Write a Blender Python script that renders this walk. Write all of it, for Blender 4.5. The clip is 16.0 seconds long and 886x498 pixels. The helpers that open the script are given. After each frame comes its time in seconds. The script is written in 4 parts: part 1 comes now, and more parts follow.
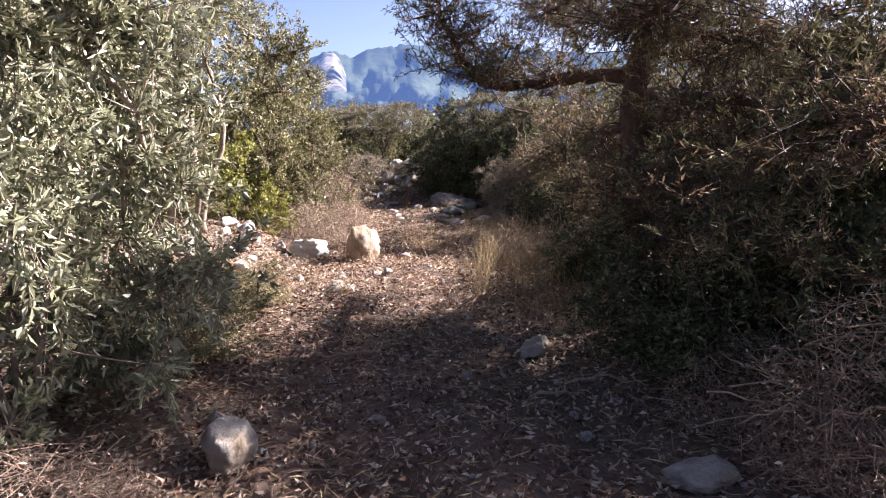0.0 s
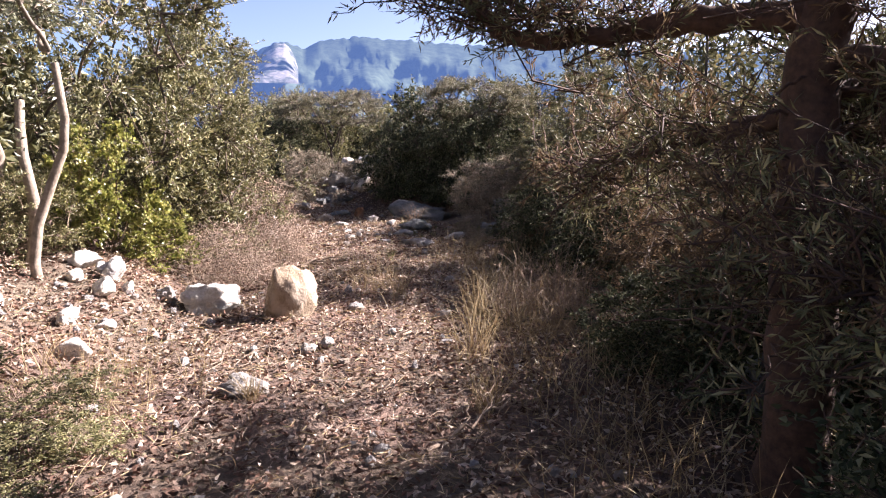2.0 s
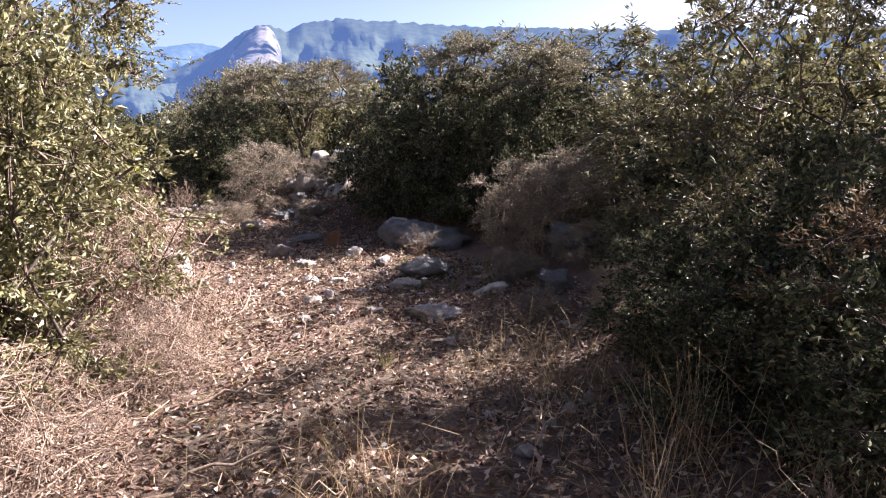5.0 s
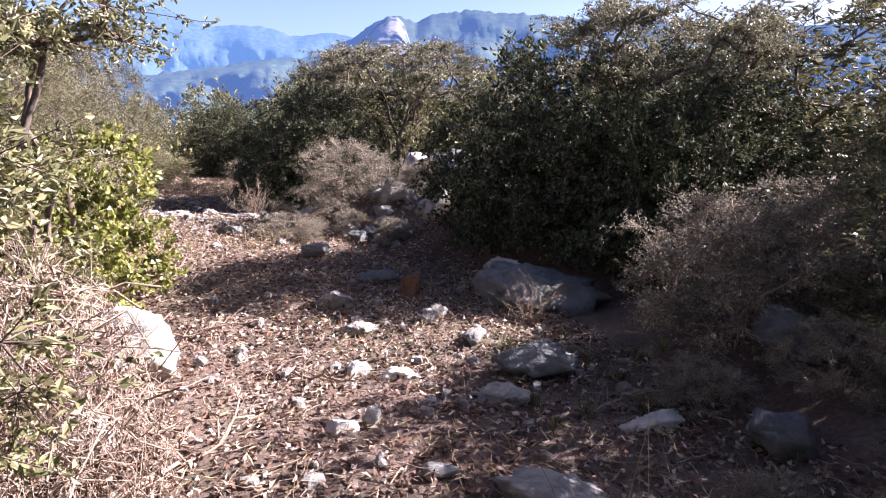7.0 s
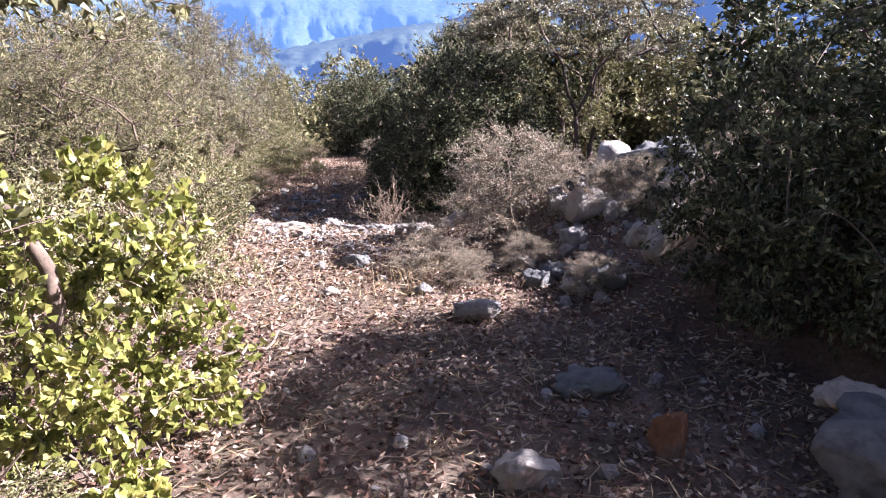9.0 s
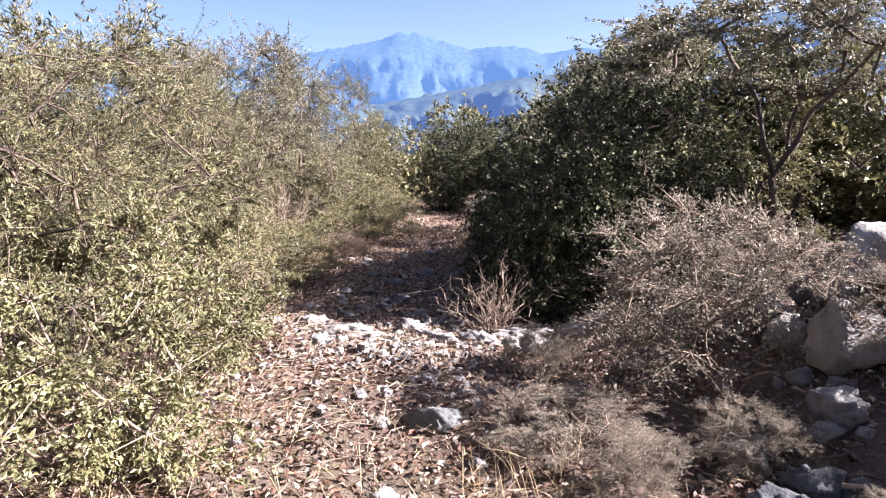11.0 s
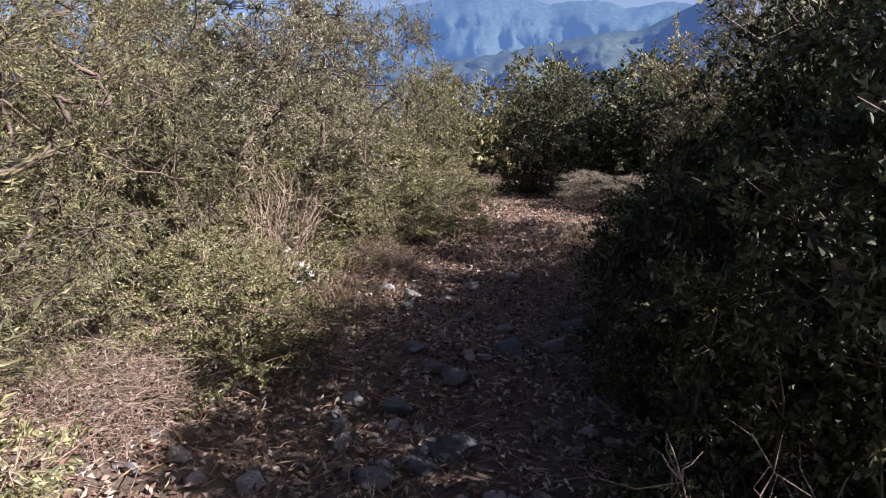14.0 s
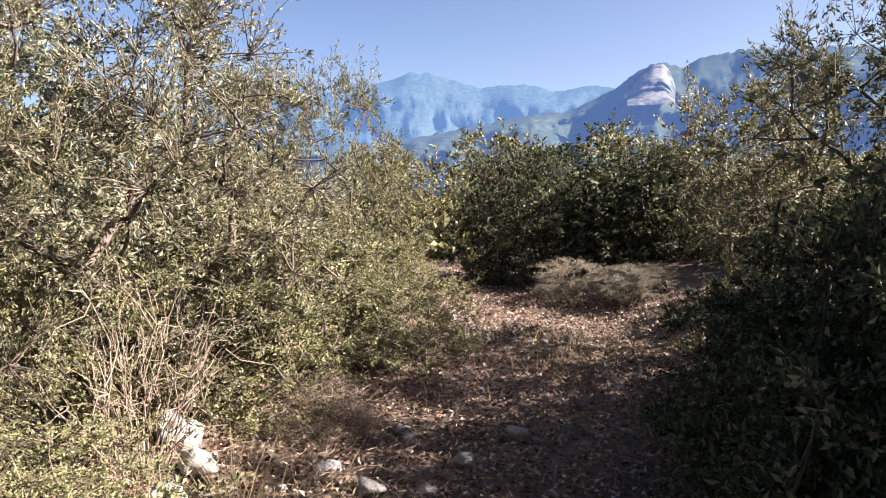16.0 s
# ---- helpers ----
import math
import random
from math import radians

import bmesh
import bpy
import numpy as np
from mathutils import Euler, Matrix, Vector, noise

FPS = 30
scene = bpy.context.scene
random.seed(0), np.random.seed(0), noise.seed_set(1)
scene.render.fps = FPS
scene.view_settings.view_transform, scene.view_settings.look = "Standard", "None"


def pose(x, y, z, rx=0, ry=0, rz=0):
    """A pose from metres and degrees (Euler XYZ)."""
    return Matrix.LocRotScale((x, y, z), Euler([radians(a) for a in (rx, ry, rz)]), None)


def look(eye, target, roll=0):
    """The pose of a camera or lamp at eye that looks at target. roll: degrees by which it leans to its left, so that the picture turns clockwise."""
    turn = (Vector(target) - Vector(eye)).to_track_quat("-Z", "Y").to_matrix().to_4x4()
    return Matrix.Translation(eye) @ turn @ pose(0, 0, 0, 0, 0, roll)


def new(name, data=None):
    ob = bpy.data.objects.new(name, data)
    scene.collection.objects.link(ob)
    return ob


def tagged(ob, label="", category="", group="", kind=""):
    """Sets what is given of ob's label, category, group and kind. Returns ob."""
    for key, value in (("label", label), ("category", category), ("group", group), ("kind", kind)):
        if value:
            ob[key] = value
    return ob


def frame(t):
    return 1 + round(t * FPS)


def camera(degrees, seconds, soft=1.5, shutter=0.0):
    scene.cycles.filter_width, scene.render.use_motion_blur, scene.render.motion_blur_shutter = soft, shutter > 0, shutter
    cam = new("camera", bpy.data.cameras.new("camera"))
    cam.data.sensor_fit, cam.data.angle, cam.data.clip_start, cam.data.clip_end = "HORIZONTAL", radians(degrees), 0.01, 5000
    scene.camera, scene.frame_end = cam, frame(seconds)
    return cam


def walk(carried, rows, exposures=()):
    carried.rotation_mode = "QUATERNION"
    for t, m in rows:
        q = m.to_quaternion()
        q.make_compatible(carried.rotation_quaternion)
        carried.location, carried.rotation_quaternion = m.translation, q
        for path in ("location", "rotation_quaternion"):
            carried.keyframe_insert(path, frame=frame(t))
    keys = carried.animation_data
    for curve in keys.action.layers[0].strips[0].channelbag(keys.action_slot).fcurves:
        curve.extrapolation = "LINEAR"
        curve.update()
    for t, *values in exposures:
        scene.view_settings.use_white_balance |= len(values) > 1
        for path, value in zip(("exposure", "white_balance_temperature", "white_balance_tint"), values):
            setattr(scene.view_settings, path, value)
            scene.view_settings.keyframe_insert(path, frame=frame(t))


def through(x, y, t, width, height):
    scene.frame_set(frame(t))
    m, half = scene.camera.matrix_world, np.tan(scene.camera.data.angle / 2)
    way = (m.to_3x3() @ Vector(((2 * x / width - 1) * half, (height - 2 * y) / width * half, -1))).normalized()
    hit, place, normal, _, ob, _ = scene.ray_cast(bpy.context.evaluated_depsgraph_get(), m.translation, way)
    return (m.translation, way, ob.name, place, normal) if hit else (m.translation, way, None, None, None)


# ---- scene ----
cam = camera(66.3, 16.0, soft=1.15)
walk(cam, [
    (0.0, pose(0.000, 0.000, 1.500, 80.60, -0.00, 0.00)),
    (0.5, pose(-0.027, 0.646, 1.461, 78.20, -0.05, -0.90)),
    (1.0, pose(-0.040, 1.276, 1.493, 79.50, -0.29, -1.78)),
    (1.5, pose(-0.107, 1.956, 1.502, 80.31, -0.60, -3.04)),
    (2.0, pose(-0.121, 2.692, 1.516, 80.12, -0.64, -3.85)),
    (2.5, pose(-0.174, 3.423, 1.504, 79.84, -0.52, -4.98)),
    (3.0, pose(-0.201, 4.168, 1.489, 78.95, -0.03, -5.67)),
    (3.5, pose(-0.241, 4.888, 1.492, 78.05, 0.39, -6.25)),
    (4.0, pose(-0.268, 5.582, 1.499, 78.15, 0.67, -6.39)),
    (6.5, pose(-0.027, 8.495, 1.533, 79.10, -1.38, 1.45)),
    (7.0, pose(-0.080, 9.188, 1.541, 77.93, -1.49, 5.11)),
    (7.5, pose(-0.188, 9.948, 1.537, 76.33, -0.81, 9.86)),
    (8.0, pose(-0.442, 10.574, 1.542, 74.41, 0.78, 12.13)),
    (8.5, pose(-0.710, 11.191, 1.576, 73.58, 1.08, 14.01)),
    (9.0, pose(-0.938, 11.737, 1.594, 74.79, 0.57, 16.52)),
    (9.5, pose(-1.112, 12.290, 1.571, 77.38, 0.65, 20.25)),
    (10.0, pose(-1.327, 12.878, 1.514, 79.45, 0.89, 23.14)),
    (12.5, pose(-2.552, 15.284, 1.464, 77.20, 0.26, 27.75)),
    (13.0, pose(-2.844, 15.835, 1.430, 76.61, 0.58, 29.11)),
    (13.5, pose(-3.135, 16.368, 1.416, 76.12, 0.60, 30.54)),
    (14.0, pose(-3.407, 16.882, 1.403, 75.64, 0.36, 31.73)),
    (14.5, pose(-3.689, 17.334, 1.390, 76.24, 0.28, 31.85)),
    (15.0, pose(-3.987, 17.792, 1.395, 77.93, 0.94, 31.59)),
    (15.5, pose(-4.346, 18.205, 1.348, 80.21, 1.35, 29.34)),
    (16.0, pose(-4.627, 18.533, 1.310, 82.10, 0.99, 26.45)),
], exposures=[(0.0, 2.5, 6300, 22), (4.0, 2.5, 6300, 23), (6.5, 2.5, 6000, 24), (8.0, 2.6, 5750, 26), (10.0, 2.7, 5850, 22), (12.5, 1.92, 5950, 21), (13.3, 1.7, 5950, 20), (14.0, 1.68, 5950, 20), (15.2, 2.2, 6200, 19), (16.0, 2.25, 6400, 15)])

# ---- daylight ----
SUN_AZ, SUN_EL = 70.0, 34.0  # degrees clockwise from +y, degrees above the horizon
world = bpy.data.worlds.new("world")
scene.world = world
world.use_nodes = True
wn = world.node_tree.nodes
sky = wn.new("ShaderNodeTexSky")
sky.sky_type, sky.sun_disc = "NISHITA", False
sky.sun_elevation, sky.sun_rotation = radians(SUN_EL), radians(SUN_AZ)
sky.air_density, sky.dust_density, sky.ozone_density = 0.45, 1.7, 1.0
wn["Background"].inputs["Strength"].default_value = 0.052
world.node_tree.links.new(sky.outputs[0], wn["Background"].inputs["Color"])
sun = new("sun", bpy.data.lights.new("sun", "SUN"))
sun.data.energy, sun.data.angle, sun.data.color = 5.0, radians(0.6), (1.0, 0.95, 0.88)
SUN_DIR = Vector((math.sin(radians(SUN_AZ)) * math.cos(radians(SUN_EL)), math.cos(radians(SUN_AZ)) * math.cos(radians(SUN_EL)), math.sin(radians(SUN_EL))))
sun.matrix_world = look(tuple(SUN_DIR * 30), (0, 0, 0))


# ---- materials ----
def material(name):
    m = bpy.data.materials.new(name)
    m.use_nodes = True
    return m, m.node_tree.nodes, m.node_tree.links, m.node_tree.nodes["Principled BSDF"]


def ramp(nodes, stops):
    r = nodes.new("ShaderNodeValToRGB")
    els = r.color_ramp.elements
    while len(els) < len(stops):
        els.new(0.5)
    for e, (p, c) in zip(els, stops):
        e.position, e.color = p, (*c, 1)
    return r


def noise_node(nodes, links, scale, detail=4, rough=0.6, space="Object"):
    co = nodes.new("ShaderNodeTexCoord")
    n = nodes.new("ShaderNodeTexNoise")
    n.inputs["Scale"].default_value, n.inputs["Detail"].default_value, n.inputs["Roughness"].default_value = scale, detail, rough
    links.new(co.outputs[space], n.inputs["Vector"])
    return n


def mixed(nodes, links, fac, a, b, mode="MIX"):
    mx = nodes.new("ShaderNodeMix")
    mx.data_type, mx.blend_type = "RGBA", mode
    for sock, val in ((mx.inputs["Factor"], fac), (mx.inputs["A"], a), (mx.inputs["B"], b)):
        if isinstance(val, bpy.types.NodeSocket):
            links.new(val, sock)
        elif isinstance(val, tuple):
            sock.default_value = (*val, 1)
        else:
            sock.default_value = val
    return mx.outputs["Result"]


def leaf_material(name, stops, rough=0.5, through=0.3, gloss=0.4):
    """Foliage: every leaf has its own tint, whole twigs drift between two tints, and light shines through."""
    m, n, l, b = material(name)
    geo = n.new("ShaderNodeNewGeometry")
    r = ramp(n, stops)
    l.new(geo.outputs["Random Per Island"], r.inputs[0])
    big = noise_node(n, l, 2.3, 3)
    tone = ramp(n, [(0.3, (0.62, 0.6, 0.56)), (0.7, (1.25, 1.22, 1.1))])
    l.new(big.outputs["Fac"], tone.inputs[0])
    col = mixed(n, l, 1.0, r.outputs[0], tone.outputs[0], "MULTIPLY")
    l.new(col, b.inputs["Base Color"])
    b.inputs["Roughness"].default_value = rough
    b.inputs["Specular IOR Level"].default_value = gloss
    tr = n.new("ShaderNodeBsdfTranslucent")
    l.new(col, tr.inputs["Color"])
    mx = n.new("ShaderNodeMixShader")
    mx.inputs[0].default_value = through
    l.new(b.outputs[0], mx.inputs[1]), l.new(tr.outputs[0], mx.inputs[2])
    l.new(mx.outputs[0], n["Material Output"].inputs["Surface"])
    return m


def bark_material(name, dark, light, scale=18.0):
    m, n, l, b = material(name)
    a = noise_node(n, l, scale, 6, 0.7)
    r = ramp(n, [(0.3, dark), (0.7, light)])
    l.new(a.outputs["Fac"], r.inputs[0])
    geo = n.new("ShaderNodeNewGeometry")
    v = ramp(n, [(0.0, (0.6, 0.6, 0.6)), (1.0, (1.3, 1.25, 1.2))])
    l.new(geo.outputs["Random Per Island"], v.inputs[0])
    l.new(mixed(n, l, 1.0, r.outputs[0], v.outputs[0], "MULTIPLY"), b.inputs["Base Color"])
    b.inputs["Roughness"].default_value = 0.9
    bp = n.new("ShaderNodeBump")
    bp.inputs["Strength"].default_value, bp.inputs["Distance"].default_value = 0.7, 0.01
    l.new(a.outputs["Fac"], bp.inputs["Height"]), l.new(bp.outputs[0], b.inputs["Normal"])
    return m


def rock_material(name, dark, light, stain):
    m, n, l, b = material(name)
    a = noise_node(n, l, 9.0, 8, 0.65)
    r = ramp(n, [(0.28, dark), (0.5, light), (0.72, tuple(min(1, c * 1.25) for c in light))])
    l.new(a.outputs["Fac"], r.inputs[0])
    s = noise_node(n, l, 2.6, 5, 0.6)
    sr = ramp(n, [(0.52, (0, 0, 0)), (0.66, (1, 1, 1))])
    l.new(s.outputs["Fac"], sr.inputs[0])
    col = mixed(n, l, sr.outputs[0], r.outputs[0], stain)
    info = n.new("ShaderNodeObjectInfo")
    vr = ramp(n, [(0.0, (0.75, 0.75, 0.77)), (1.0, (1.1, 1.06, 1.0))])
    l.new(info.outputs["Random"], vr.inputs[0])
    l.new(mixed(n, l, 1.0, col, vr.outputs[0], "MULTIPLY"), b.inputs["Base Color"])
    b.inputs["Roughness"].default_value = 0.92
    fine = noise_node(n, l, 45.0, 6, 0.7)
    bp = n.new("ShaderNodeBump")
    bp.inputs["Strength"].default_value, bp.inputs["Distance"].default_value = 1.0, 0.02
    l.new(fine.outputs["Fac"], bp.inputs["Height"]), l.new(bp.outputs[0], b.inputs["Normal"])
    return m


def ground_material():
    m, n, l, b = material("red_brown_soil")
    a = noise_node(n, l, 1.1, 6, 0.65)
    r = ramp(n, [(0.3, (0.06, 0.036, 0.028)), (0.5, (0.125, 0.08, 0.062)), (0.72, (0.22, 0.155, 0.125))])
    l.new(a.outputs["Fac"], r.inputs[0])
    f = noise_node(n, l, 38.0, 7, 0.75)
    fr = ramp(n, [(0.3, (0.45, 0.42, 0.4)), (0.65, (1.35, 1.3, 1.25))])
    l.new(f.outputs["Fac"], fr.inputs[0])
    w = noise_node(n, l, 0.35, 6, 0.7)
    wr = ramp(n, [(0.42, (0, 0, 0)), (0.58, (1, 1, 1))])
    l.new(w.outputs["Fac"], wr.inputs[0])
    soil = mixed(n, l, wr.outputs[0], r.outputs[0], mixed(n, l, 0.45, r.outputs[0], (0.10, 0.095, 0.055)))
    l.new(mixed(n, l, 1.0, soil, fr.outputs[0], "MULTIPLY"), b.inputs["Base Color"])
    b.inputs["Roughness"].default_value = 0.95
    bp = n.new("ShaderNodeBump")
    bp.inputs["Strength"].default_value, bp.inputs["Distance"].default_value = 0.9, 0.025
    l.new(f.outputs["Fac"], bp.inputs["Height"]), l.new(bp.outputs[0], b.inputs["Normal"])
    return m


def distance_material(name, forest, rock, haze_tint, haze_glow, cliff_at, grain=0.006):
    """A far mountainside: woods and bare rock, with blue haze painted in as emission."""
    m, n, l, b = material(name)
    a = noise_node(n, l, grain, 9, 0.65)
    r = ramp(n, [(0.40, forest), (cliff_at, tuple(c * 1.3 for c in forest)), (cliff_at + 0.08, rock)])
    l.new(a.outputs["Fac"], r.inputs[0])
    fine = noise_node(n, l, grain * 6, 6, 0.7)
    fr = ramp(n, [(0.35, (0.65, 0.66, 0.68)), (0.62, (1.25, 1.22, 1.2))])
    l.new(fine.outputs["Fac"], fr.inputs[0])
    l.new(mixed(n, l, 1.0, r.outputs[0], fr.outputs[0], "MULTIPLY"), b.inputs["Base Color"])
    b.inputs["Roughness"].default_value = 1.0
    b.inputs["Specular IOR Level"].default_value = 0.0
    # even blue emission stands in for the haze of distance
    b.inputs["Emission Color"].default_value = (*haze_tint, 1)
    b.inputs["Emission Strength"].default_value = haze_glow
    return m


OLIVE = leaf_material("silver_olive_leaf", [(0.0, (0.10, 0.11, 0.06)), (0.45, (0.22, 0.23, 0.145)), (1.0, (0.44, 0.44, 0.33))], 0.42, 0.22, 0.55)
GREYGREEN = leaf_material("grey_green_olive_leaf", [(0.0, (0.08, 0.078, 0.045)), (0.5, (0.175, 0.165, 0.1)), (1.0, (0.36, 0.33, 0.23))], 0.5, 0.2, 0.4)
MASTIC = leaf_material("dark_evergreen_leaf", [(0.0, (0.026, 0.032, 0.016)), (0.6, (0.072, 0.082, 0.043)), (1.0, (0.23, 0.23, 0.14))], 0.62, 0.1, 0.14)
SAGE = leaf_material("yellow_green_shrub_leaf", [(0.0, (0.08, 0.082, 0.033)), (0.6, (0.182, 0.176, 0.085)), (1.0, (0.36, 0.328, 0.175))], 0.5, 0.2, 0.4)
JUNIPER = leaf_material("juniper_needle", [(0.0, (0.065, 0.07, 0.034)), (0.55, (0.155, 0.15, 0.078)), (1.0, (0.29, 0.25, 0.135))], 0.6, 0.18, 0.3)
DRY = leaf_material("dry_brown_needle", [(0.0, (0.09, 0.06, 0.035)), (0.6, (0.2, 0.135, 0.08)), (1.0, (0.34, 0.25, 0.16))], 0.7, 0.25, 0.2)
VINE = leaf_material("bright_vine_leaf", [(0.0, (0.12, 0.14, 0.03)), (0.6, (0.26, 0.27, 0.075)), (1.0, (0.42, 0.38, 0.14))], 0.35, 0.4, 0.5)
GREYLEAF = leaf_material("grey_heath_leaf", [(0.0, (0.13, 0.105, 0.085)), (0.6, (0.235, 0.21, 0.17)), (1.0, (0.42, 0.39, 0.32))], 0.7, 0.2, 0.2)
LITTER = leaf_material("dead_leaf_litter", [(0.0, (0.06, 0.032, 0.024)), (0.4, (0.19, 0.11, 0.085)), (0.75, (0.36, 0.265, 0.22)), (1.0, (0.58, 0.5, 0.44))], 0.75, 0.12, 0.2)
STRAW = leaf_material("straw_grass", [(0.0, (0.19, 0.13, 0.07)), (0.6, (0.36, 0.27, 0.16)), (1.0, (0.52, 0.43, 0.28))], 0.6, 0.3, 0.3)
BARK = bark_material("grey_brown_bark", (0.05, 0.035, 0.025), (0.17, 0.125, 0.095))
PALE_BARK = bark_material("pale_olive_bark", (0.13, 0.10, 0.075), (0.34, 0.28, 0.22))
RED_BARK = bark_material("red_brown_pine_bark", (0.035, 0.02, 0.014), (0.12, 0.065, 0.045), 26)
TWIG = bark_material("dead_twig_wood", (0.16, 0.11, 0.08), (0.36, 0.28, 0.21), 30)
LIME = rock_material("pale_limestone", (0.16, 0.145, 0.135), (0.33, 0.305, 0.28), (0.27, 0.21, 0.15))
WHITE_ROCK = rock_material("whitish_limestone", (0.3, 0.28, 0.26), (0.58, 0.55, 0.5), (0.5, 0.43, 0.34))
OCHRE_ROCK = rock_material("ochre_limestone", (0.17, 0.115, 0.07), (0.34, 0.26, 0.18), (0.4, 0.33, 0.26))
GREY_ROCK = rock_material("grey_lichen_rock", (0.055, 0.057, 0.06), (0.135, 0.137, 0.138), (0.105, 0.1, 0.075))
RUST_ROCK = rock_material("rust_orange_rock", (0.09, 0.045, 0.025), (0.2, 0.095, 0.045), (0.16, 0.12, 0.09))
SOIL = ground_material()
NEAR_RANGE = distance_material("hazy_wooded_ridge", (0.035, 0.045, 0.03), (0.42, 0.38, 0.36), (0.13, 0.24, 0.55), 0.14, 0.7)
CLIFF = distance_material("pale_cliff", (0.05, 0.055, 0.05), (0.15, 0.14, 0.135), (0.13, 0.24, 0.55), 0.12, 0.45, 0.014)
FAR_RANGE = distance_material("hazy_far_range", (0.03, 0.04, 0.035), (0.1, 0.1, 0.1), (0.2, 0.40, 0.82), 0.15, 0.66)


# ---- shapes ----
def as_mesh(name, verts, quads, mat, smooth=False):
    """A mesh from arrays of vertices (n, 3) and four-cornered faces (m, 4)."""
    me = bpy.data.meshes.new(name)
    verts, quads = np.asarray(verts, np.float32), np.asarray(quads, np.int32)
    me.vertices.add(len(verts)), me.loops.add(quads.size), me.polygons.add(len(quads))
    me.vertices.foreach_set("co", verts.ravel())
    me.loops.foreach_set("vertex_index", quads.ravel())
    me.polygons.foreach_set("loop_start", np.arange(0, quads.size, 4, dtype=np.int32))
    me.polygons.foreach_set("use_smooth", np.full(len(quads), smooth))
    me.update(calc_edges=True)
    me.materials.append(mat)
    return me


def unit(a):
    return a / np.maximum(np.linalg.norm(a, axis=-1, keepdims=True), 1e-9)


def tubes(paths, radii, sides):
    """Tapered round limbs: paths (n, k, 3), radii (n, k). Returns vertices and faces."""
    n, k, _ = paths.shape
    tan = unit(np.gradient(paths, axis=1))
    ref = np.where(np.abs(tan[..., 2:3]) > 0.9, np.array([1.0, 0, 0]), np.array([0, 0, 1.0]))
    u = unit(np.cross(tan, ref))
    v = np.cross(tan, u)
    ang = np.linspace(0, 2 * np.pi, sides, endpoint=False)
    ring = u[:, :, None] * np.cos(ang)[:, None] + v[:, :, None] * np.sin(ang)[:, None]
    verts = (paths[:, :, None] + ring * radii[:, :, None, None]).reshape(-1, 3)
    i, j, s = np.meshgrid(np.arange(n), np.arange(k - 1), np.arange(sides), indexing="ij")
    a = (i * k + j) * sides
    b = a + sides
    t = (s + 1) % sides
    return verts, np.stack([a + s, a + t, b + t, b + s], -1).reshape(-1, 4)


def joined(pieces):
    verts, quads, at = [], [], 0
    for v, q in pieces:
        verts.append(v), quads.append(q + at)
        at += len(v)
    return np.concatenate(verts), np.concatenate(quads)


def bent(rng, a, b, k, wobble, sag=0.0):
    """Crooked ways from points a to points b (n, 3), k points each."""
    t = np.linspace(0, 1, k)[None, :, None]
    p = a[:, None] * (1 - t) + b[:, None] * t
    size = np.linalg.norm(b - a, axis=1)[:, None, None] * wobble
    off = rng.normal(0, 1, p.shape) * size
    off[:, 0] = 0
    off[:, -1] *= 0.3
    p = p + off
    p[..., 2] += sag * np.sin(np.pi * t[..., 0]) * size[..., 0] / max(wobble, 1e-6)
    return p


def leaves(rng, pos, way, length, width, fold=0.25, broad=False):
    """One folded, pointed blade at each place, growing along its way."""
    n = len(pos)
    d = unit(way)
    s = unit(np.cross(d, rng.normal(0, 1, (n, 3))))
    up = np.cross(s, d)
    ln = (length * rng.uniform(0.65, 1.25, n))[:, None]
    wd = (width * rng.uniform(0.7, 1.2, n))[:, None] * 0.5
    mid = pos + d * ln * 0.45
    lift = up * wd * fold * 2
    if broad:
        tip = pos + d * ln - up * ln * 0.15
        low, high = pos + d * ln * 0.16, pos + d * ln * 0.7
        verts = np.stack([pos, low + s * wd * 0.95 + lift, high + s * wd * 0.95 + lift, tip, high - s * wd * 0.95 + lift, low - s * wd * 0.95 + lift], 1).reshape(-1, 3)
        at = np.arange(n)[:, None] * 6
        return verts, np.concatenate([at + np.array([0, 1, 2, 3]), at + np.array([0, 3, 4, 5])])
    verts = np.stack([pos, mid + s * wd + lift, pos + d * ln - up * ln * 0.1, mid - s * wd + lift], 1).reshape(-1, 3)
    return verts, np.arange(n * 4).reshape(-1, 4)


def crown_points(rng, size, hubs, tips, low=0.0, spread=0.2, hollow=0.4):
    """Hubs of limbs within a lumpy dome (size: half widths and height), and twig tips gathered round them."""
    rx, ry, h = size
    s = rng.uniform(0.04, 0.93, hubs)
    prof = np.sqrt(np.clip(1 - (np.maximum(0, s - 0.3) / 0.72) ** 2.2, 0.02, 1)) * (0.72 + 0.28 * np.minimum(1, s / 0.35))
    a = rng.uniform(0, 2 * np.pi, hubs)
    r = prof * np.sqrt(rng.uniform(hollow ** 2, 1, hubs)) * rng.uniform(0.72, 1.0, hubs)
    hub = np.stack([np.cos(a) * r * rx, np.sin(a) * r * ry, (low + (1 - low) * s) * h * 0.94], 1)
    own = rng.integers(0, hubs, tips)
    half = np.array([rx, ry, h * (1 - low) * 0.5])
    out = unit(hub - np.array([0, 0, h * (low + 0.4 * (1 - low))]))
    tip = hub[own] + rng.normal(0, spread, (tips, 3)) * half + out[own] * half * 0.08
    tip[:, 2] = np.maximum(tip[:, 2], (low * 0.9 + rng.uniform(0.01, 0.1, tips)) * h)
    return hub, own, tip


